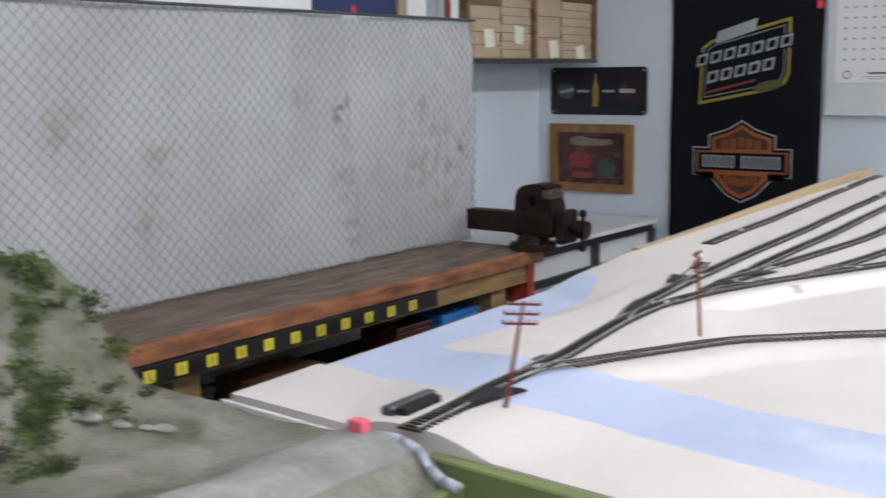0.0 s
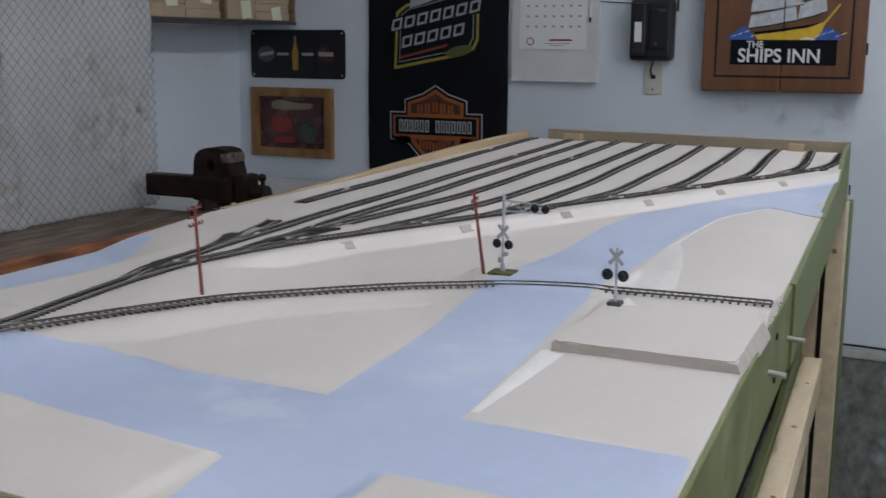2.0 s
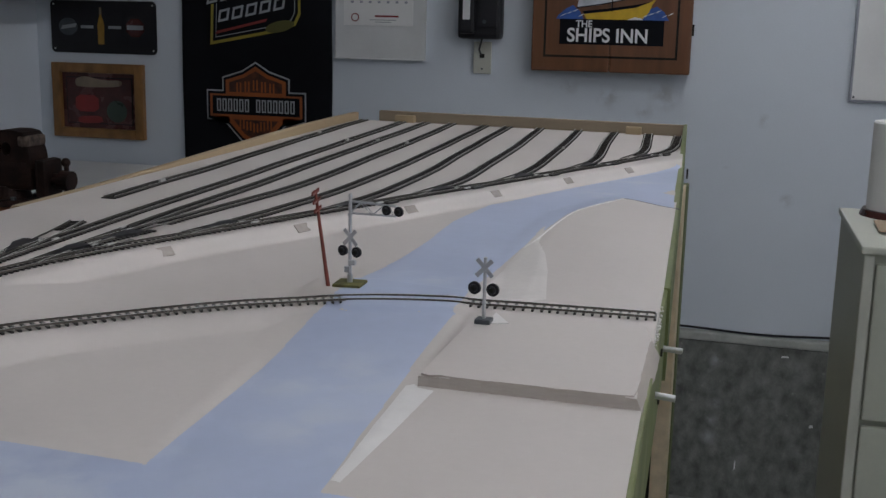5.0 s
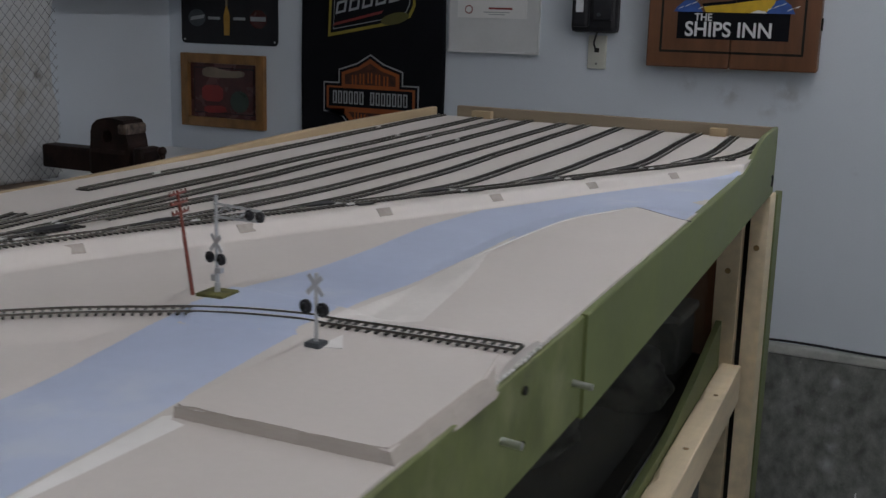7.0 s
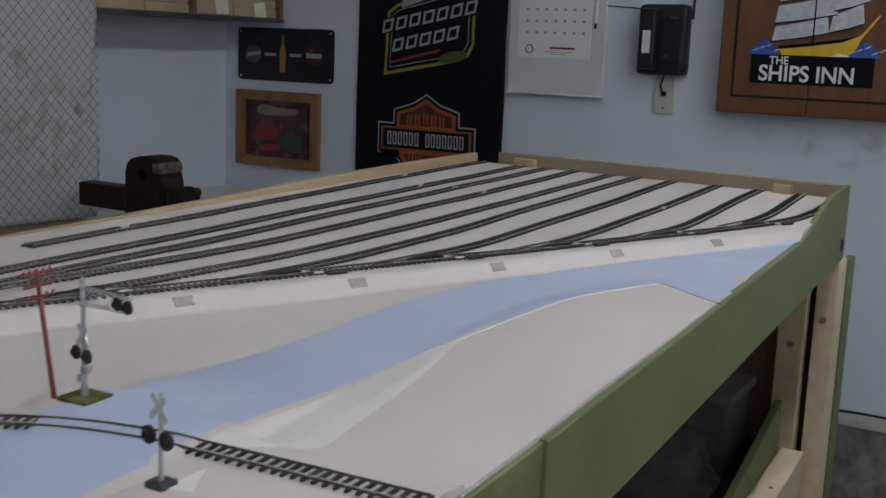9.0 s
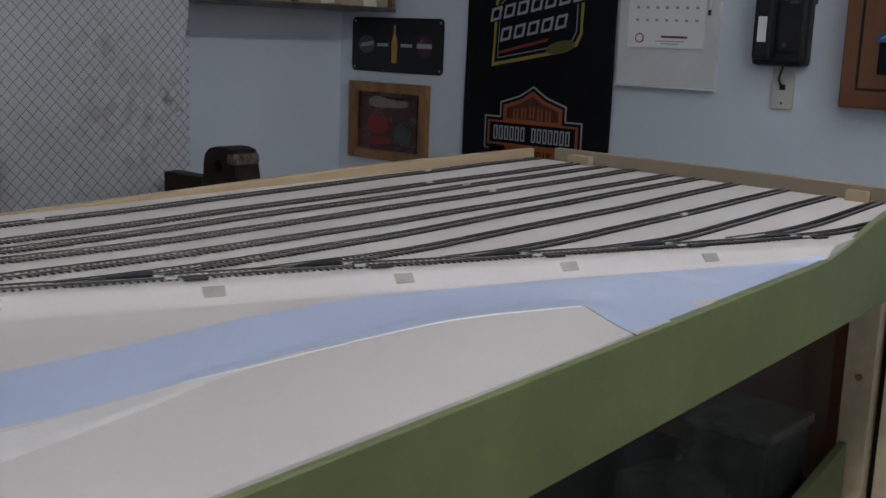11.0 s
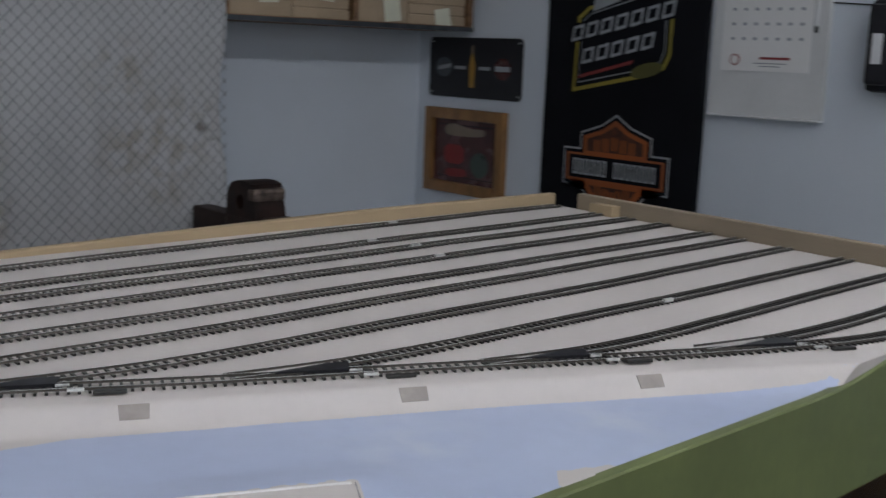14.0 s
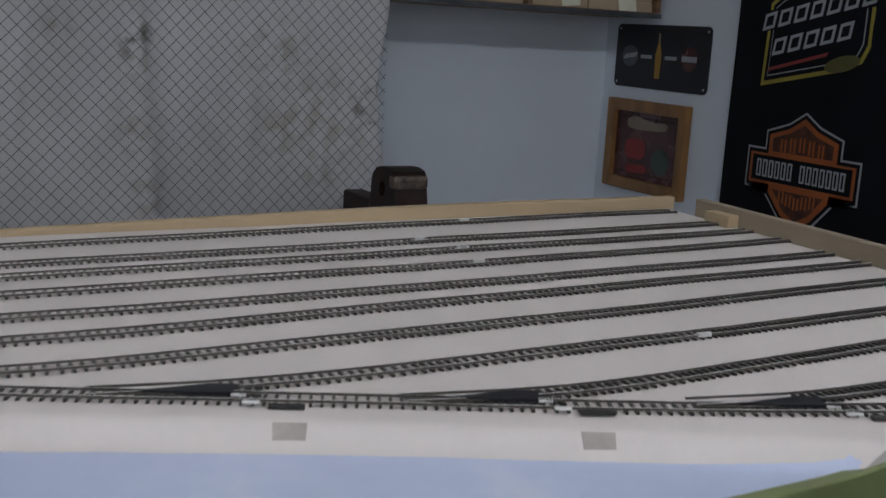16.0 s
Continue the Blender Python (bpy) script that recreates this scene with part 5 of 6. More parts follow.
for x0, z0, n in ((-2.366, 1.150, 7), (-2.318, 1.080, 5)):
    for k in range(n):
        bar = slanted(x0 + 0.060 * k, z0 + 0.0120 * k, 0.046, 0.048)
        print_on("label_bar", bar, M["grey_print"], banner, P1 + 0.0044)
        print_on("label_gap", grown(bar, -0.009), M["felt"], banner, P1 + 0.0050)
print_on("label_script", slanted(-2.28, 1.245, 0.17, 0.050, 0.30), M["grey_print"], banner, P1 + 0.0044)
oval = [(-2.05 + 0.062 * math.cos(a), 1.070 + 0.022 * math.sin(a) + 0.012 * math.cos(a)) for a in [k * math.tau / 24 for k in range(24)]]
print_on("label_oval", oval, M["gold_print"], banner, P1 + 0.0044)
print_on("label_stripe", slanted(-2.33, 1.035, 0.22, 0.012), M["red_print"], banner, P1 + 0.0044)
part_tab = piece("corner_tab", box(B(), (-1.862, 4.776, 1.372), (-1.836, 4.786, 1.402), 0.002), M["red"], banner, "red corner pin")


def tin_sign():
    x0, x1, z0, z1 = -3.097, -2.602, 0.943, 1.157
    root = thing("tin_sign", "black metal sign with a bottle between two badges", "sign", (x0, 4.79, z0))
    rim = rounded([(x0, z0), (x1, z0), (x1, z1), (x0, z1)], 1)
    rim = []
    for cx, cz, a0 in ((x1 - 0.02, z1 - 0.02, 0), (x0 + 0.02, z1 - 0.02, 90), (x0 + 0.02, z0 + 0.02, 180), (x1 - 0.02, z0 + 0.02, 270)):
        rim += [(cx + 0.02 * math.cos(radians(a0 + 15 * k)), cz + 0.02 * math.sin(radians(a0 + 15 * k))) for k in range(7)]
    bm = slab(B(), rim, 0, 0.003)
    bmesh.ops.transform(bm, matrix=on_wall(0, 0, 0.003), verts=bm.verts)
    piece("plate", bm, M["black"], root)
    mx, mz = (x0 + x1) / 2, (z0 + z1) / 2
    bottle = [(-0.014, -0.07), (0.014, -0.07), (0.016, 0.01), (0.010, 0.03), (0.005, 0.045), (0.005, 0.075), (-0.005, 0.075), (-0.005, 0.045), (-0.010, 0.03), (-0.016, 0.01)]
    print_on("bottle", [(mx - 0.01 + x, mz + z) for x, z in bottle], M["amber"], root, 0.0064, "golden bottle emblem")
    print_on("bottle_neck", [(mx - 0.015, mz + 0.05), (mx - 0.005, mz + 0.05), (mx - 0.005, mz + 0.08), (mx - 0.015, mz + 0.08)], M["dustgold"], root, 0.0072)
    for a, b in ((-0.105, -0.045), (0.025, 0.085)):
        print_on("bar", [(mx + a, mz - 0.006), (mx + b, mz - 0.006), (mx + b, mz + 0.006), (mx + a, mz + 0.006)], M["grey_print"], root, 0.0064)
    left = [(mx - 0.165 + 0.045 * math.cos(a), mz + 0.036 * math.sin(a)) for a in [k * math.tau / 20 for k in range(20)]]
    print_on("badge", left, M["darkmetal"], root, 0.0064, "grey round badge")
    print_on("badge_bar", slanted(mx - 0.20, mz - 0.012, 0.07, 0.016, 0.15), M["grey_print"], root, 0.0072)
    right = [(mx + 0.150 + 0.045 * math.cos(a), mz + 0.040 * math.sin(a)) for a in [k * math.tau / 8 + math.pi / 8 for k in range(8)]]
    print_on("badge", right, M["darkred"], root, 0.0064, "dark red eight-sided badge")
    print_on("badge_bar", [(mx + 0.112, mz - 0.008), (mx + 0.188, mz - 0.008), (mx + 0.188, mz + 0.010), (mx + 0.112, mz + 0.010)], M["grey_print"], root, 0.0072)
    for x, z in ((x0 + 0.016, z0 + 0.016), (x1 - 0.016, z0 + 0.016), (x0 + 0.016, z1 - 0.016), (x1 - 0.016, z1 - 0.016)):
        piece("screw", rod(B(), (x, 4.794, z), (x, 4.7925, z), 0.004, 10), M["bolt"], root)


tin_sign()


def framed_picture():
    x0, x1, z0, z1, w = -3.092, -2.662, 0.592, 0.902, 0.040
    root = thing("framed_picture", "oak-framed dark red bar picture hanging on the wall", "picture", (x0, 4.79, z0))
    y0, y1 = 4.772, 4.798
    piece("frame_side", box(B(), (x0, y0, z0), (x0 + w, y1, z1), 0.004), M["oak"], root)
    piece("frame_side", box(B(), (x1 - w, y0, z0), (x1, y1, z1), 0.004), M["oak"], root)
    piece("frame_top", box(B(), (x0 + w, y0, z1 - w), (x1 - w, y1, z1), 0.004), M["oak"], root)
    piece("frame_bottom", box(B(), (x0 + w, y0, z0), (x1 - w, y1, z0 + w), 0.004), M["oak"], root)
    print_on("panel", [(x0 + w, z0 + w), (x1 - w, z0 + w), (x1 - w, z1 - w), (x0 + w, z1 - w)], M["darkred"], root, 0.008)
    print_on("border", grown([(x0 + w, z0 + w), (x1 - w, z0 + w), (x1 - w, z1 - w), (x0 + w, z1 - w)], -0.018), M["felt"], root, 0.0092)
    print_on("inner_panel", grown([(x0 + w, z0 + w), (x1 - w, z0 + w), (x1 - w, z1 - w), (x0 + w, z1 - w)], -0.022), M["darkred"], root, 0.0104)
    print_on("script_band", rounded([(-2.985, 0.800), (-2.770, 0.806), (-2.765, 0.835), (-2.86, 0.832), (-2.945, 0.850), (-2.99, 0.835)], 2), M["dustgold"], root, 0.0116, "dusty gold script shape")
    print_on("block", rounded([(-2.99, 0.70), (-2.88, 0.70), (-2.88, 0.77), (-2.99, 0.77)], 1), M["red_print"], root, 0.0116)
    print_on("block", rounded([(-2.98, 0.65), (-2.86, 0.655), (-2.87, 0.685), (-2.98, 0.68)], 1), M["red_print"], root, 0.0116)
    wreath = [(-2.795 + 0.048 * math.cos(a), 0.705 + 0.046 * math.sin(a)) for a in [k * math.tau / 18 for k in range(18)]]
    print_on("wreath", wreath, M["darkgreen"], root, 0.0116)


framed_picture()

wb = thing("notice_board", "plain white board with a wall calendar taped on it", "board", (-1.63, 4.79, 0.96))
piece("panel", box(B(), (-1.818, 4.7825, 0.959), (-1.455, 4.7995, 1.62), 0.0015), M["boardwhite"], wb)
piece("ledge", box(B(), (-1.818, 4.768, 0.954), (-1.455, 4.7995, 0.9585), 0.001), M["mirror_white"], wb)
cal = thing("wall_calendar", "white wall calendar page with grey number marks and red logo", "calendar", (-1.64, 4.78, 1.08))
piece("page", box(B(), (-1.782, 4.7785, 1.082), (-1.503, 4.7815, 1.50)), M["paper"], cal)


def cal_bar(name, x0, x1, z0, z1, material):
    piece(name, box(B(), (x0, 4.7772, z0), (x1, 4.7782, z1)), M[material], cal)


for j in range(6):
    for i in range(7):
        cal_bar("number_mark", -1.752 + 0.036 * i, -1.741 + 0.036 * i, 1.166 + 0.040 * j, 1.174 + 0.040 * j, "print_grey")
cal_bar("logo_bar", -1.655, -1.560, 1.114, 1.121, "red_print")
cal_bar("text_bar", -1.675, -1.570, 1.102, 1.105, "grey_print")
cal_bar("text_bar", -1.655, -1.590, 1.094, 1.097, "grey_print")
ring = B()
bmesh.ops.create_cone(ring, cap_ends=True, segments=20, radius1=0.016, radius2=0.016, depth=0.001, matrix=Matrix.Translation((-1.735, 4.7777, 1.112)) @ Matrix.Rotation(radians(90), 4, "X"))
piece("round_logo", ring, M["red_print"], cal)
ring = B()
bmesh.ops.create_cone(ring, cap_ends=True, segments=20, radius1=0.012, radius2=0.012, depth=0.001, matrix=Matrix.Translation((-1.735, 4.7768, 1.112)) @ Matrix.Rotation(radians(90), 4, "X"))
piece("logo_centre", ring, M["paper"], cal)
cal_bar("header_bar", -1.775, -1.72, 1.44, 1.47, "red_print")
pen = thing("pen", "white pen hanging on a string from the board", "pen", (-1.487, 4.775, 1.18))
piece("barrel", rod(B(), (-1.487, 4.776, 1.195), (-1.484, 4.776, 1.31), 0.004, 10), M["white_print"], pen)
piece("cap", rod(B(), (-1.487, 4.776, 1.188), (-1.487, 4.776, 1.205), 0.0048, 10), M["black"], pen)

phone = thing("wall_phone", "black wall telephone with a white label card", "telephone", (-1.235, 4.75, 1.04))
piece("body", box(B(), (-1.318, 4.735, 1.042), (-1.150, 4.795, 1.272), 0.018), M["black"], phone, smooth=False)
piece("handset", box(B(), (-1.306, 4.708, 1.060), (-1.245, 4.738, 1.258), 0.012), M["black"], phone)
piece("keypad", box(B(), (-1.235, 4.727, 1.085), (-1.165, 4.737, 1.235), 0.004), M["black"], phone)
piece("label_card", box(B(), (-1.289, 4.7055, 1.112), (-1.262, 4.7090, 1.186), 0.001), M["white_print"], phone, "white paper label")
piece("button", rod(B(), (-1.212, 4.7275, 1.105), (-1.212, 4.7255, 1.105), 0.007, 12), M["darkmetal"], phone)
piece("display", box(B(), (-1.205, 4.7255, 1.225), (-1.178, 4.7275, 1.232)), M["darkmetal"], phone)
piece("antenna", rod(B(), (-1.142, 4.765, 1.225), (-1.138, 4.765, 1.48), 0.005, 8), M["black"], phone)
piece("cord", rod(rod(B(), (-1.232, 4.783, 1.045), (-1.240, 4.775, 1.005), 0.0035, 8), (-1.240, 4.775, 1.005), (-1.236, 4.785, 0.985), 0.0035, 8), M["black"], phone)
wallplate = thing("wall_plate", "ivory telephone wall plate", "wall plate", (-1.23, 4.795, 0.914))
piece("plate", box(B(), (-1.266, 4.790, 0.914), (-1.197, 4.7985, 1.032), 0.003), M["ivory"], wallplate)
piece("screw", rod(B(), (-1.232, 4.790, 0.932), (-1.232, 4.7885, 0.932), 0.004, 10), M["darkmetal"], wallplate)
piece("jack", box(B(), (-1.241, 4.7885, 0.972), (-1.223, 4.7905, 0.988)), M["dark"], wallplate)
wire = thing("phone_wire", "thin dark wire tacked between board and telephone", "wire", (-1.40, 4.795, 1.26))
piece("strand", rod(B(), (-1.455, 4.794, 1.266), (-1.318, 4.794, 1.258), 0.002, 6), M["dark"], wire)


def dart_cabinet():
    x0, x1, z0, z1, y = -1.032, -0.464, 0.936, 1.62, 4.722
    mid = (x0 + x1) / 2
    root = thing("sign_cabinet", "brown wooden wall cabinet with a painted sailing ship sign", "cabinet", (mid, 4.76, z0))
    piece("body", box(B(), (x0 + 0.004, y + 0.020, z0 + 0.004), (x1 - 0.004, 4.798, z1), 0.003), M["brown"], root)
    for a, b in ((x0, mid - 0.001), (mid + 0.001, x1)):
        door = piece("door", box(B(), (a, y, z0), (b, y + 0.019, z1), 0.006), M["brown"], root)
    for bm in (box(B(), (x0 + 0.045, y - 0.0012, z0 + 0.050), (x1 - 0.045, y + 0.001, z0 + 0.058)), box(B(), (x0 + 0.045, y - 0.0012, z0 + 0.058), (x0 + 0.053, y + 0.001, z1 - 0.05)), box(B(), (x1 - 0.053, y - 0.0012, z0 + 0.058), (x1 - 0.045, y + 0.001, z1 - 0.05))):
        piece("groove", bm, M["dark"], root)
    piece("hinge", rod(B(), (x1 + 0.003, y + 0.012, z0 + 0.135), (x1 + 0.003, y + 0.012, z0 + 0.175), 0.004, 10), M["dark"], root)
    proud = 4.8 - y

    def paint(name, outline, material, lift, label=""):
        return print_on(name, outline, M[material], root, proud + lift, label)

    sx0, sx1, sz0, sz1 = -0.930, -0.560, 1.033, 1.122
    paint("name_panel", [(sx0, sz0), (sx1, sz0), (sx1, sz1), (sx0, sz1)], "felt", 0.0006, "black name panel of the sign")
    for words, size, wx, wz, squeeze in (("THE", 0.034, -0.872, 1.094, 0.95), ("SHIPS INN", 0.068, -0.903, 1.043, 0.95)):
        bm = lettering(words, size, 0.0004)
        bmesh.ops.transform(bm, matrix=on_wall(wx, wz, proud + 0.0024) @ Matrix.Diagonal((squeeze, 1, 1, 1)), verts=bm.verts)
        piece("lettering", bm, M["white_print"], root, "white words of the inn's name")
    for cx, w in ((-0.895, 0.05), (-0.600, 0.055)):
        wave = [(cx - w, sz1), (cx + w, sz1), (cx + w * 0.7, sz1 + 0.028), (cx + 0.2 * w, sz1 + 0.048), (cx - 0.3 * w, sz1 + 0.036), (cx - 0.8 * w, sz1 + 0.014)]
        paint("wave", wave, "blueprint", 0.0012, "blue painted wave")
        for k in range(5):
            paint("foam", slanted(cx - 0.7 * w + 0.022 * k, sz1 + 0.008 + 0.008 * (k % 3), 0.014, 0.006, 0.4), "white_print", 0.0020)
    hull = [(-0.835, sz1), (-0.640, sz1), (-0.615, 1.150), (-0.600, 1.190), (-0.66, 1.165), (-0.76, 1.150), (-0.845, 1.140)]
    paint("hull", hull, "ship_yellow", 0.0018, "yellow painted ship hull")
    paint("hull_band", [(-0.845, 1.140), (-0.76, 1.150), (-0.66, 1.165), (-0.61, 1.185), (-0.66, 1.175), (-0.76, 1.160), (-0.85, 1.150)], "felt", 0.0026)
    paint("bow_wave", [(-0.69, sz1), (-0.635, sz1), (-0.64, 1.128), (-0.665, 1.132)], "white_print", 0.0026)
    paint("bowsprit", [(-0.612, 1.180), (-0.605, 1.176), (-0.555, 1.245), (-0.560, 1.248)], "ship_yellow", 0.0026)
    for k, (a, b, z, h) in enumerate(((-0.87, -0.70, 1.160, 0.052), (-0.865, -0.68, 1.215, 0.060), (-0.855, -0.67, 1.280, 0.070), (-0.84, -0.66, 1.355, 0.070), (-0.70, -0.60, 1.190, 0.060), (-0.69, -0.59, 1.255, 0.075), (-0.68, -0.60, 1.335, 0.080))):
        sail = [(a, z), (0.5 * (a + b), z + 0.012), (b, z + 0.030), (b - 0.008, z + 0.030 + h), (0.5 * (a + b), z + 0.010 + h), (a + 0.008, z + h - 0.004)]
        paint("sail", sail, "sailcloth", 0.0022 + 0.0004 * k, "white painted sail")
        paint("yard_line", [(a, z), (0.5 * (a + b), z + 0.012), (b, z + 0.030), (b, z + 0.033), (0.5 * (a + b), z + 0.016), (a, z + 0.004)], "felt", 0.0052)
    paint("mast", [(-0.747, 1.15), (-0.743, 1.15), (-0.743, 1.46), (-0.747, 1.46)], "felt", 0.0050)


dart_cabinet()
notice = thing("framed_notice", "white notice in a thin grey frame on the wall", "notice", (0.21, 4.79, 0.868))
piece("frame", box(B(), (0.075, 4.784, 0.860), (0.36, 4.797, 1.32), 0.003), M["print_grey"], notice)
piece("sheet", box(B(), (0.084, 4.7815, 0.869), (0.351, 4.7835, 1.311)), M["paper"], notice)
for dx in (0.09, 0.345):
    piece("screw", rod(B(), (dx, 4.7815, 0.878), (dx, 4.7795, 0.878), 0.004, 10), M["darkmetal"], notice)
cable = thing("wall_cable", "black cable lying on the concrete sill along the wall", "cable", (-0.2, 4.78, 0.01))
bm = B()
prev = None
for i in range(60):
    x = -1.2 + 1.35 * i / 59
    p = Vector((x, 4.775 + 0.012 * math.sin(5 * x), 0.013 + 0.004 * math.sin(11 * x)))
    if prev:
        rod(bm, prev, p, 0.0045, 6)
    prev = p
piece("strand", bm, M["black"], cable)

# ---- sage cabinet beside the table ----
TURN_C = Matrix.Translation((-0.006, 2.90, 0)) @ Matrix.Rotation(radians(1.6), 4, "Z")
locker = thing("filing_cabinet", "tall sage-painted metal filing cabinet with pale top", "cabinet", (-0.006, 2.90, LOW))


def cab(name, lo, hi, bevel, mat, parent, label=""):
    return piece(name, box(B(), lo, hi, bevel, TURN_C), M[mat], parent, label)


cab("body", (0.006, 0.022, LOW), (0.454, 0.484, 0.684), 0.003, "sage", locker)
cab("top", (0.0, 0.0, 0.6845), (0.46, 0.488, 0.700), 0.004, "sagetop", locker, "pale cabinet top")
cab("front_frame", (0.006, 0.006, LOW), (0.026, 0.0215, 0.683), 0.003, "sagetop", locker)
cab("front_frame", (0.434, 0.006, LOW), (0.454, 0.0215, 0.683), 0.003, "sagetop", locker)
for a, b in ((-0.62, -0.305), (-0.297, 0.018), (0.026, 0.341), (0.349, 0.665)):
    door = cab("drawer", (0.030, 0.004, a + 0.005), (0.430, 0.0215, b), 0.004, "sage", locker)
    cab("handle", (0.19, -0.008, b - 0.08), (0.27, 0.0035, b - 0.065), 0.002, "darkmetal", door)
roll = thing("paper_roll", "white paper roll on a dark red base", "paper roll", (0.105, 3.31, 0.700))
part("base", rod(B(), (0, 0, 0), (0, 0, 0.014), 0.088, 32, 0.082), M["darkred"], roll, "dark red base")
part("paper", rod(rod(B(), (0, 0, 0.0145), (0, 0, 0.205), 0.074, 40), (0, 0, 0.205), (0, 0, 0.208), 0.074, 40, 0.071), M["paper"], roll)
part("core", rod(B(), (0, 0, 0.208), (0, 0, 0.211), 0.021, 20), M["card"], roll)
scrap = B()
bmesh.ops.create_grid(scrap, x_segments=16, y_segments=10, size=0.05)
for w in scrap.verts:
    w.co = Vector((w.co.x * 0.9, w.co.y * 1.3 + 0.3 * w.co.x, 0.006 + 0.006 * noise.noise(w.co * 40)))
bmesh.ops.transform(scrap, matrix=Matrix.Translation((0.082, 3.13, 0.7015)), verts=scrap.verts)
cloth = tagged(part("card_scrap", scrap, M["card"], smooth=True), "crumpled brown card scrap on the cabinet", "scrap")
cloth.modifiers.new("thickness", "SOLIDIFY").thickness = 0.002
for x, z, a, b in ((0.050, -0.315, 0.007, 0.006), (-0.060, -0.062, 0.014, 0.004), (-0.207, -0.500, 0.003, 0.020)):
    chip = slab(B(), [(-a, -b), (a, -b * 0.6), (a * 0.7, b), (-a * 0.8, b * 0.7)], 0, 0.002, Matrix.Translation((x, K - 0.0455, z)) @ Matrix.Rotation(radians(90), 4, "X"))
    tagged(part("paint_chip", chip, M["paper"]), "pale paint chip on the dark concrete footing", "chip", "paint chips")

# ---- the work bench along the west wall ----
BX = -2.50
bench = thing("work_bench", "worn wooden work bench with reddish front edge", "work bench", (-2.8, 2.3, 0))
bm = B()
nb = 40
ring = []
for i in range(nb + 1):
    y = 0.6 + 3.09 * i / nb
    w = 0.004 * noise.noise(Vector((0, y * 6, 0)))
    ring.append([bm.verts.new(p) for p in ((L + 0.003, y, 0.466), (BX + 0.03, y, 0.466), (BX + 0.03 + w, y, 0.500 + w), (BX + 0.022 + w, y, 0.506 + w), (L + 0.003, y, 0.506))])
for a, b in zip(ring, ring[1:]):
    for i in range(5):
        bm.faces.new((a[i], a[(i + 1) % 5], b[(i + 1) % 5], b[i]))
bm.faces.new(ring[0])
bm.faces.new(ring[-1][::-1])
piece("top", bm, M["oldwood"], bench)
bm = B()
ring = []
for i in range(81):
    y = 0.6 + 3.09 * i / 80
    w, v = 0.005 * noise.noise(Vector((3, y * 9, 0))), 0.004 * noise.noise(Vector((9, y * 14, 0)))
    ring.append([bm.verts.new(p) for p in ((BX + 0.031, y, 0.462), (BX + 0.052 + w, y, 0.462), (BX + 0.052 + w, y, 0.502 + v), (BX + 0.044 + w, y, 0.509 + v), (BX + 0.031, y, 0.509))])
for a, b in zip(ring, ring[1:]):
    for i in range(5):
        bm.faces.new((a[i], a[(i + 1) % 5], b[(i + 1) % 5], b[i]))
bm.faces.new(ring[0])
bm.faces.new(ring[-1][::-1])
piece("front_edge", bm, M["redwood"], bench, "reddish worn front edge")
piece("apron", box(B(), (BX - 0.01, 0.6, 0.392), (BX + 0.026, 3.62, 0.461), 0.002), M["tan"], bench)
piece("end_post", box(B(), (BX - 0.05, 3.625, LOW), (BX + 0.030, 3.668, 0.461), 0.003), M["redpost"], bench, "red painted end post")
for y in (0.7, 2.1, 3.50):
    piece("leg", box(B(), (BX - 0.09, y - 0.045, LOW), (BX - 0.012, y + 0.045, 0.391), 0.003), M["tan"], bench)
piece("lower_shelf", box(B(), (L + 0.02, 0.65, 0.10), (BX - 0.10, 3.5, 0.12)), M["dark"], bench)
strip = thing("socket_strip", "black strip with yellow tags along the bench front", "socket strip", (BX + 0.03, 2.4, 0.42))
piece("housing", box(B(), (BX + 0.0265, 1.35, 0.409), (BX + 0.060, 3.055, 0.459), 0.003), M["black"], strip)
for k in range(14):
    y = 2.926 - 0.1035 * k + 0.0004 * k * k
    piece("yellow_tag", box(B(), (BX + 0.0605, y - 0.0175, 0.4165), (BX + 0.0625, y + 0.0175, 0.4475), 0.0005), M["yellow_tag"], strip)
    piece("slot", box(B(), (BX + 0.0624, y - 0.0015, 0.422), (BX + 0.0630, y + 0.0015, 0.442)), M["gold_print"], strip)
for x, y, w, d, h, mat, lab in ((-2.62, 3.30, 0.09, 0.10, 0.20, "binblue", "blue plastic bin under the bench"), (-2.62, 3.06, 0.08, 0.09, 0.20, "darkred", "dark red tool box under the bench"), (-2.62, 2.50, 0.08, 0.14, 0.16, "brown", "brown wooden box under the bench"), (-2.62, 2.05, 0.08, 0.16, 0.19, "dark", "dark box under the bench"), (-2.62, 1.60, 0.08, 0.15, 0.17, "card", "cardboard box under the bench")):
    ob = thing("storage_box", lab, "box", (x, y, 0.12), "boxes under the bench")
    part("body", box(B(), (-w, -d, 0), (w, d, h), 0.008), M[mat], ob)
    part("lid", box(B(), (-w - 0.004, -d - 0.004, h), (w + 0.004, d + 0.004, h + 0.018), 0.005), M[mat], ob)


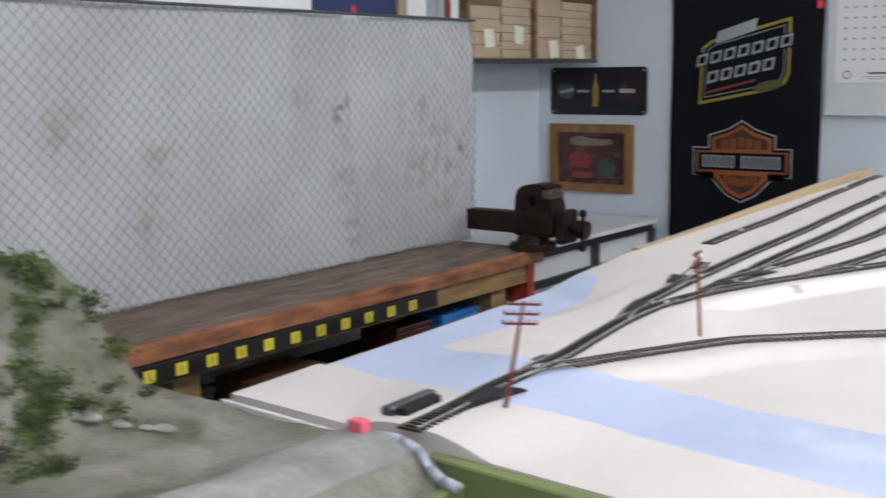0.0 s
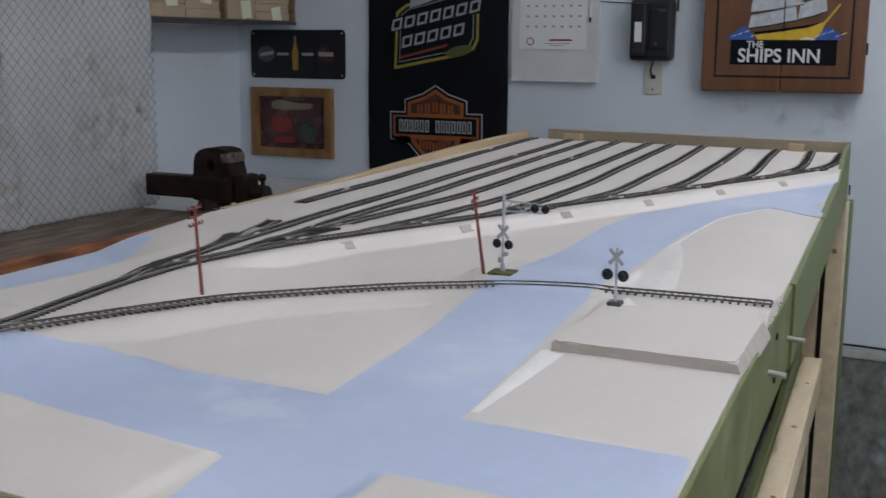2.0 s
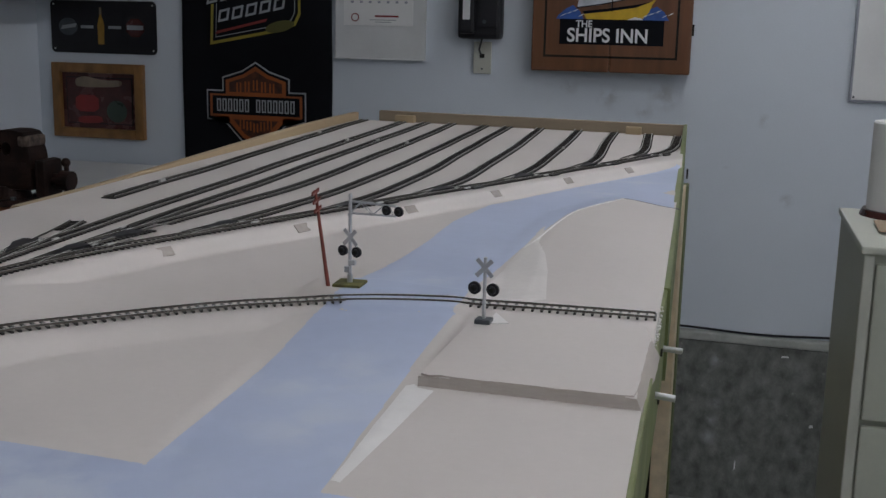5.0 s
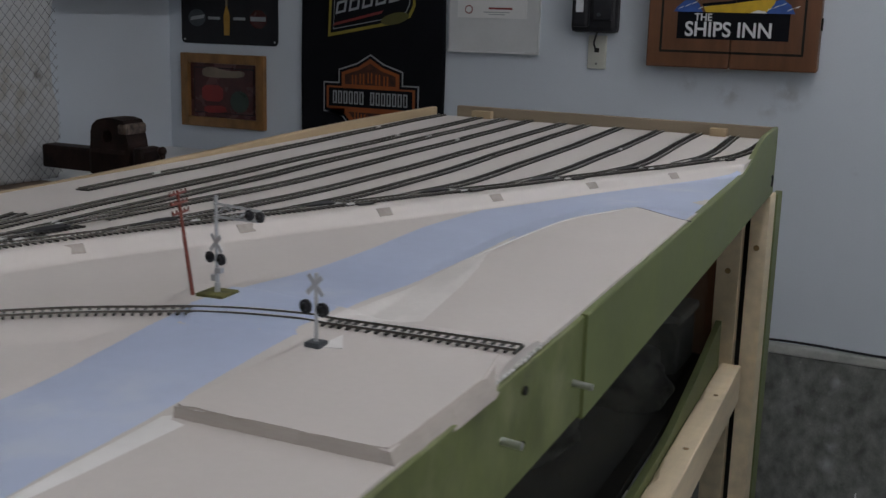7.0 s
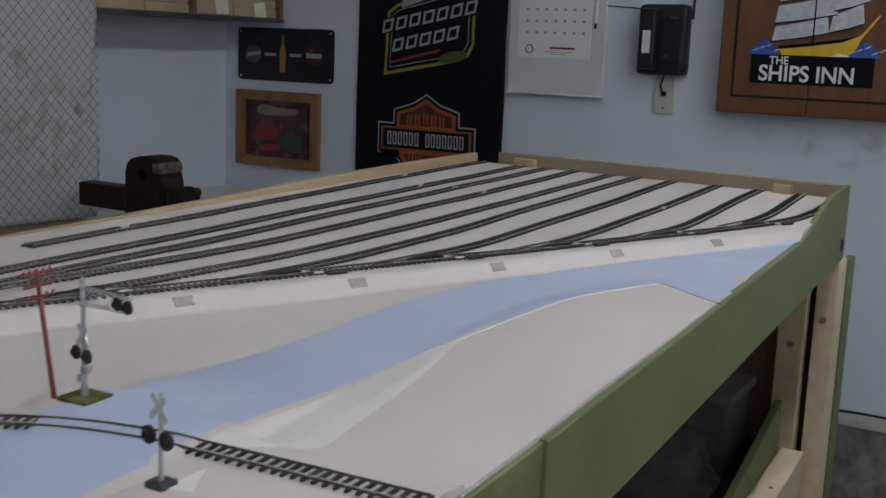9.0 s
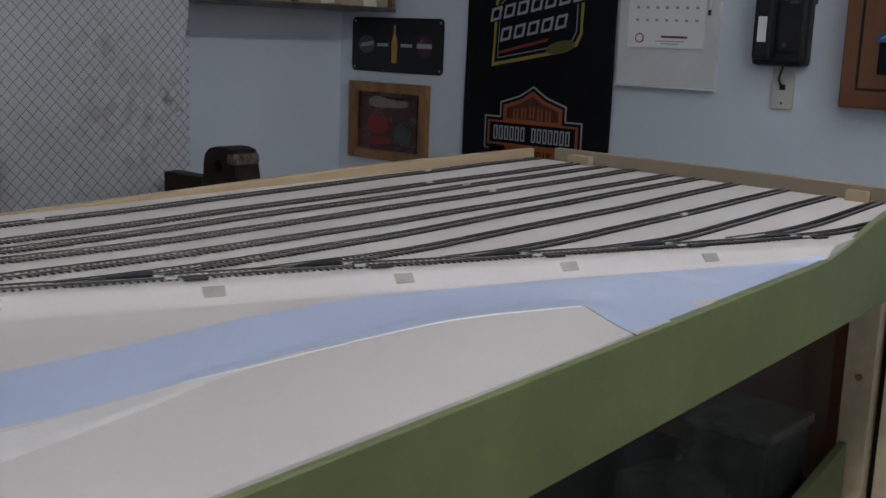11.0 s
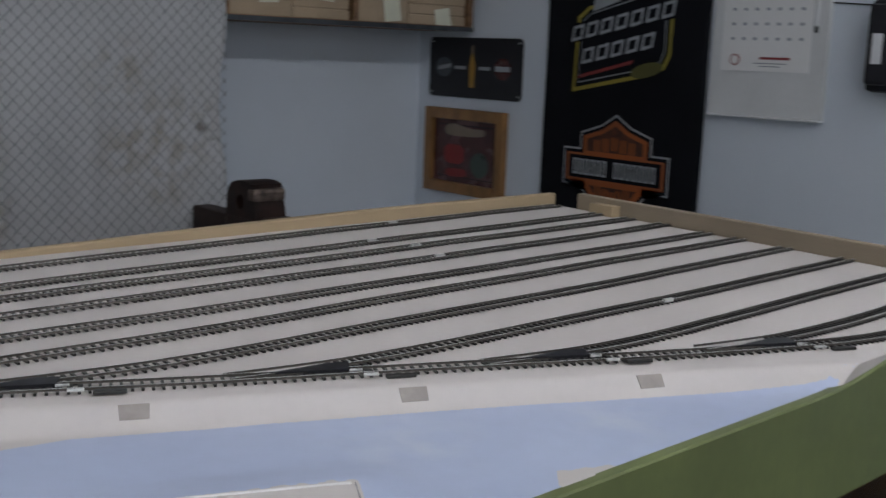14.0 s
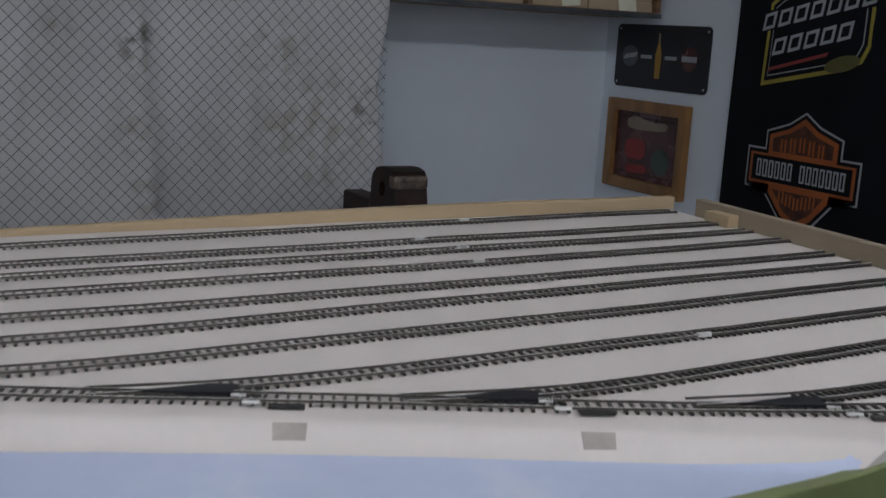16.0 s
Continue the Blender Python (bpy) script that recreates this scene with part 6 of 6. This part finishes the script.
def bench_vise():
    """Built along its own x axis, the screw to the front."""
    root = thing("bench_vise", "large rusty brown bench vise bolted to the bench", "vise", (-2.49, 3.66, 0.509))
    base = rod(rod(B(), (0.02, 0, 0), (0.02, 0, 0.020), 0.085, 28), (0.02, 0, 0.020), (0.02, 0, 0.060), 0.062, 28, 0.052)
    part("swivel_base", base, M["vise"], root)
    part("body", box(B(), (-0.04, -0.050, 0.050), (0.130, 0.050, 0.140), 0.016), M["vise"], root)
    outer = [(-0.034, 0.120), (-0.029, 0.158), (-0.028, 0.188), (-0.020, 0.212), (0.000, 0.228), (0.030, 0.236), (0.070, 0.237), (0.102, 0.231), (0.118, 0.214), (0.116, 0.192), (0.124, 0.165), (0.130, 0.120), (0.080, 0.110), (0.010, 0.110)]
    hump, rows = B(), []
    for y in (-0.046, 0.046):
        rows.append([hump.verts.new((a, y, b)) for a, b in outer])
        rows.append([])
        for a, b in outer:
            d = Vector((a - 0.038, b - 0.176)).normalized()
            rows[-1].append(hump.verts.new((0.042 + 0.018 * d.x, y, 0.178 + 0.022 * d.y)))
    for p, q in ((rows[0], rows[1]), (rows[1], rows[3]), (rows[3], rows[2]), (rows[2], rows[0])):
        for i in range(len(outer)):
            j = (i + 1) % len(outer)
            hump.faces.new((p[i], p[j], q[j], q[i]))
    rounded_edges = [e for e in hump.edges if e.calc_face_angle(0) > 0.9]
    bmesh.ops.bevel(hump, geom=rounded_edges, offset=0.006, segments=2, affect="EDGES")
    part("anvil", hump, M["vise"], root)
    part("jaw", box(B(), (0.084, -0.049, 0.186), (0.122, 0.049, 0.221), 0.010), M["ironworn"], root, "worn bright jaw")
    part("slide_bar", box(B(), (-0.255, -0.032, 0.055), (-0.02, 0.032, 0.132), 0.008), M["vise"], root)
    part("front_jaw", box(B(), (0.140, -0.050, 0.030), (0.178, 0.050, 0.150), 0.015), M["vise"], root)
    screw = rod(B(), (0.18, 0, 0.085), (0.225, 0, 0.083), 0.020, 16)
    rod(screw, (0.205, 0, 0.084), (0.24, 0, 0.082), 0.032, 18)
    part("screw", screw, M["vise"], root)
    handle = rod(B(), (0.222, 0.004, 0.140), (0.222, -0.004, 0.020), 0.008, 10)
    for h in (0.140, 0.020):
        bmesh.ops.create_icosphere(handle, subdivisions=2, radius=0.015, matrix=Matrix.Translation((0.222, 0, h)))
    part("handle", handle, M["vise"], root)
    for a in (0.6, 2.2, 4.0, 5.4):
        part("bolt", rod(B(), (0.02 + 0.072 * math.cos(a), 0.072 * math.sin(a), 0.020), (0.02 + 0.072 * math.cos(a), 0.072 * math.sin(a), 0.030), 0.009, 6), M["darkmetal"], root)


bench_vise()

# ---- white-topped stand in the corner ----
stand = thing("utility_stand", "white-topped stand with grey metal frame", "stand", (-2.85, 4.3, 0))
piece("top", box(B(), (L + 0.004, 3.70, 0.474), (-2.530, 4.775, 0.492), 0.002), M["mirror_white"], stand)
for x in (-2.545, L + 0.04):
    for y in (3.72, 4.25, 4.75):
        piece("leg", box(B(), (x - 0.013, y - 0.013, LOW), (x + 0.013, y + 0.013, 0.450), 0.002), M["darkmetal"], stand)
for x in (-2.545, L + 0.04):
    for z in (0.445, 0.330, 0.20):
        piece("rail", box(B(), (x - 0.012, 3.735, z), (x + 0.012, 4.737, z + 0.028), 0.002), M["black"], stand)
# added white panel: brightens the space below the top, which came out dark
piece("side_panel", box(B(), (-2.575, 3.74, 0.2325), (-2.565, 4.74, 0.4495), 0.001), M["mirror_white"], stand, "white panel added behind the frame to brighten the gap")
piece("lower_panel", box(B(), (L + 0.06, 3.74, 0.222), (-2.56, 4.74, 0.232)), M["mirror_white"], stand)

# ---- wire fence with a soiled sheet hung behind it ----
FX, FY0, FY1, FZ0, FZ1 = -2.800, 0.6, 3.770, 0.509, 1.330
fence = thing("wire_fence", "diamond-mesh wire fence panel standing on the bench", "fence", (FX, 2.2, FZ0))
wires = []
bm = B()
dy, dz = 0.0375, 0.0385
slope = dz / dy
span = (FZ1 - FZ0) / slope


def wire_strip(a, b, r, turn):
    d = (Vector(b) - Vector(a)).normalized()
    n, k = Vector((1, 0, 0)), d.cross(Vector((1, 0, 0)))
    ends = []
    for p in (a, b):
        ends.append([bm.verts.new(Vector(p) + n * r * math.cos(t) + k * r * math.sin(t) + n * turn) for t in (0, math.tau / 4, math.tau / 2, 3 * math.tau / 4)])
    for i in range(4):
        bm.faces.new((ends[0][i], ends[0][(i + 1) % 4], ends[1][(i + 1) % 4], ends[1][i]))


count = int((FY1 - FY0 + span) / dy) + 2
for k in range(count):
    s = FY0 - span + k * dy
    for way in (1, -1):
        ya, yb = (s, s + span) if way > 0 else (s + span, s)
        za, zb = FZ0, FZ1
        pts = []
        lo, hi = 0.0, 1.0
        for lim, sign in ((FY0, 1), (FY1, -1)):
            da, db = (ya - lim) * sign, (yb - lim) * sign
            if da < 0 and db < 0:
                lo, hi = 1.0, 0.0
            elif da < 0:
                lo = max(lo, da / (da - db))
            elif db < 0:
                hi = min(hi, da / (da - db))
        if hi - lo > 0.01:
            p = [(FX, ya + (yb - ya) * t, za + (zb - za) * t) for t in (lo, hi)]
            wire_strip(p[0], p[1], 0.0008, 0.0009 * way)
tagged(piece("wire_mesh", bm, M["wire"], fence, "dark diamond wire mesh"), kind="stuff")
piece("top_rail", rod(B(), (FX, FY0, FZ1), (FX, FY1, FZ1), 0.005, 8), M["wire"], fence)

bm = B()
grid = []
ny, nz = 260, 60
for j in range(nz + 1):
    v = j / nz
    z = 0.507 + (1.326 - 0.507) * v
    row = []
    for i in range(ny + 1):
        y = FY0 + (FY1 - FY0) * i / ny
        near = 1 + 1.3 * float(smooth(np.array((y - 3.1) / 0.5)))
        fold = near * 0.010 * math.sin(7 * y + 2.2 * v + 1.5 * noise.noise(Vector((y * 1.5, v * 2, 1)))) + 0.012 * noise.noise(Vector((y * 3 + v, v * 1.6, 5)))
        crease = 0.018 * math.exp(-((y - 3.045 - 0.075 * (1 - v)) / 0.022) ** 2) + 0.012 * math.exp(-((y - 2.72 - 0.10 * v) / 0.03) ** 2) + 0.012 * math.exp(-((y - 3.36 - 0.03 * v) / 0.03) ** 2) - 0.012 * math.exp(-((y - 3.12 - 0.07 * (1 - v)) / 0.04) ** 2)
        crumple = 0.0055 * noise.noise(Vector((y * 14 + 3 * v, v * 9, 2))) + 0.0024 * noise.noise(Vector((y * 40, v * 26 + y * 6, 8)))
        x = -2.836 + fold * 0.8 + crease + crumple
        row.append(bm.verts.new((min(x, FX - 0.006), y + 0.010 * noise.noise(Vector((0, v * 5, i * 0.02))) * (i in (0, ny)) + (0.012 * math.sin(9 * v) if i == ny else 0), z)))
    grid.append(row)
for a, b in zip(grid, grid[1:]):
    for i in range(ny):
        bm.faces.new((a[i], a[i + 1], b[i + 1], b[i]))
# soil stains; those down y 3.07 put the fold's shading into the colour
M["cloth"] = blotch(M["cloth"], [(-2.82, 3.72, 0.905, 0.03), (-2.82, 3.66, 0.88, 0.025), (-2.82, 3.60, 0.84, 0.20), (-2.82, 3.50, 0.80, 0.16), (-2.82, 3.58, 0.70, 0.12), (-2.82, 2.87, 1.06, 0.06), (-2.82, 3.45, 1.0, 0.14), (-2.82, 2.32, 0.92, 0.09), (-2.82, 2.25, 0.75, 0.10), (-2.82, 2.0, 1.0, 0.1), (-2.82, 3.07, 0.80, 0.10), (-2.82, 3.06, 0.95, 0.08), (-2.82, 3.10, 0.62, 0.09)], (0.33, 0.285, 0.22), 0.42)
M["cloth"] = blotch(M["cloth"], [(-2.82, 3.055, 1.025, 0.06), (-2.82, 3.085, 1.05, 0.05), (-2.82, 3.715, 0.90, 0.022), (-2.82, 3.70, 0.86, 0.03), (-2.82, 3.74, 0.82, 0.02), (-2.82, 3.66, 0.93, 0.02)], (0.13, 0.11, 0.085), 0.8)
sheet = tagged(part("hanging_sheet", bm, M["cloth"], smooth=True), "soiled white sheet hanging behind the wire fence", "sheet")
sheet.modifiers.new("thickness", "SOLIDIFY").thickness = 0.002

# ---- shelf board above the fence ----
top_shelf = thing("wall_shelf", "white shelf board above the bench", "shelf", (-3.0, 2.2, 1.31))
piece("board", box(B(), (L + 0.003, 0.6, 1.310), (-2.848, 3.765, 1.330), 0.002), M["mirror_white"], top_shelf)
for y in (0.9, 2.2, 3.5):
    piece("bracket", box(B(), (L + 0.003, y - 0.012, 1.14), (L + 0.02, y + 0.012, 1.309)), M["mirror_white"], top_shelf)
navy = thing("navy_box", "navy blue box with a red spot", "box", (-2.98, 3.18, 1.330))
piece("body", box(B(), (-3.12, 2.970, 1.330), (-2.86, 3.385, 1.54), 0.004), M["navy"], navy)
piece("red_spot", rod(B(), (-2.8605, 3.16, 1.349), (-2.8590, 3.16, 1.349), 0.014, 16), M["red"], navy)
crate = thing("white_box", "plain white box on the shelf", "box", (-2.98, 2.55, 1.330))
piece("body", box(B(), (-3.12, 2.20, 1.330), (-2.862, 2.962, 1.52), 0.004), M["paper"], crate)
bx = 3.40
for k, (w, h, mat) in enumerate(((0.05, 0.20, "card"), (0.06, 0.22, "paper"), (0.05, 0.19, "paper"), (0.055, 0.21, "grey_print"), (0.05, 0.20, "grey_print"), (0.035, 0.20, "red_print"), (0.05, 0.21, "paper"))):
    ob = thing("book", "upright book on the shelf", "book", (-2.95, bx + w / 2, 1.330), "books on the shelf")
    part("cover", box(B(), (-0.08, -w / 2 + 0.002, 0), (0.085, w / 2 - 0.002, h), 0.002), M[mat], ob)
    part("pages", box(B(), (-0.083, -w / 2 + 0.005, 0.004), (0.08, w / 2 - 0.005, h + 0.0015)), M["paper"], ob)
    bx += w + 0.002

# ---- pigeon-hole shelf in the corner ----
SX0, SX1, SY0, SY1, SZ = L + 0.003, -2.842, 3.785, 4.772, 1.178
cubby = thing("wall_cubby", "wooden pigeon-hole shelf filled with cardboard boxes", "shelf", (-3.0, 4.28, SZ))
piece("bottom_board", box(B(), (SX0, SY0, SZ), (SX1, SY1, SZ + 0.016), 0.001), M["shelfwood"], cubby)
piece("lip", box(B(), (SX1 + 0.0005, SY0, SZ - 0.002), (SX1 + 0.005, SY1, SZ + 0.013)), M["darkmetal"], cubby, "thin dark metal lip")
for y in (SY0, 4.258, SY1 - 0.018):
    piece("upright", box(B(), (SX0, y, SZ + 0.0165), (SX1, y + 0.018, 1.85), 0.001), M["shelfwood"], cubby)
for z in (1.50, 1.852):
    piece("shelf_board", box(B(), (SX0, SY0 + 0.0185, z), (SX1 - 0.002, SY1 - 0.0185, z + 0.016)), M["shelfwood"], cubby)
piece("back", box(B(), (SX0, SY0 + 0.0185, SZ + 0.0165), (SX0 + 0.006, SY1 - 0.0185, 1.499)), M["shelfwood"], cubby)
for y0, y1, h, stack in ((3.808, 4.030, 0.20, 4), (4.036, 4.250, 0.30, 9), (4.282, 4.490, 0.26, 3), (4.496, 4.748, 0.24, 7)):
    z = SZ + 0.0165
    for k in range(stack):
        t = h / stack
        box_ = thing("cardboard_box", "flat brown cardboard box on the shelf", "box", (-3.0, (y0 + y1) / 2, z), "cardboard boxes")
        part("body", box(B(), (-0.15, (y0 - y1) / 2, 0), (0.142 - 0.004 * (k % 2), (y1 - y0) / 2, t - 0.004), 0.002), M["card"], box_)
        part("flap", box(B(), (-0.15, (y0 - y1) / 2 + 0.003, t - 0.004), (0.138, (y1 - y0) / 2 - 0.003, t - 0.001)), M["card"], box_)
        z += t
for y, z, tilt in ((3.945, SZ + 0.092, 0.05), (4.155, SZ + 0.108, -0.1), (4.423, SZ + 0.056, 0.1), (4.645, SZ + 0.036, 0.15)):
    bm = box(B(), (0, -0.034, -0.036), (0.0012, 0.034, 0.036))
    bmesh.ops.transform(bm, matrix=Matrix.Translation((-2.8555, y, z)) @ Matrix.Rotation(tilt, 4, "X") @ Matrix.Rotation(-0.05, 4, "Y"), verts=bm.verts)
    tagged(part("paper_note", bm, M["note"]), "small cream paper note stuck on a box", "note", "paper notes")
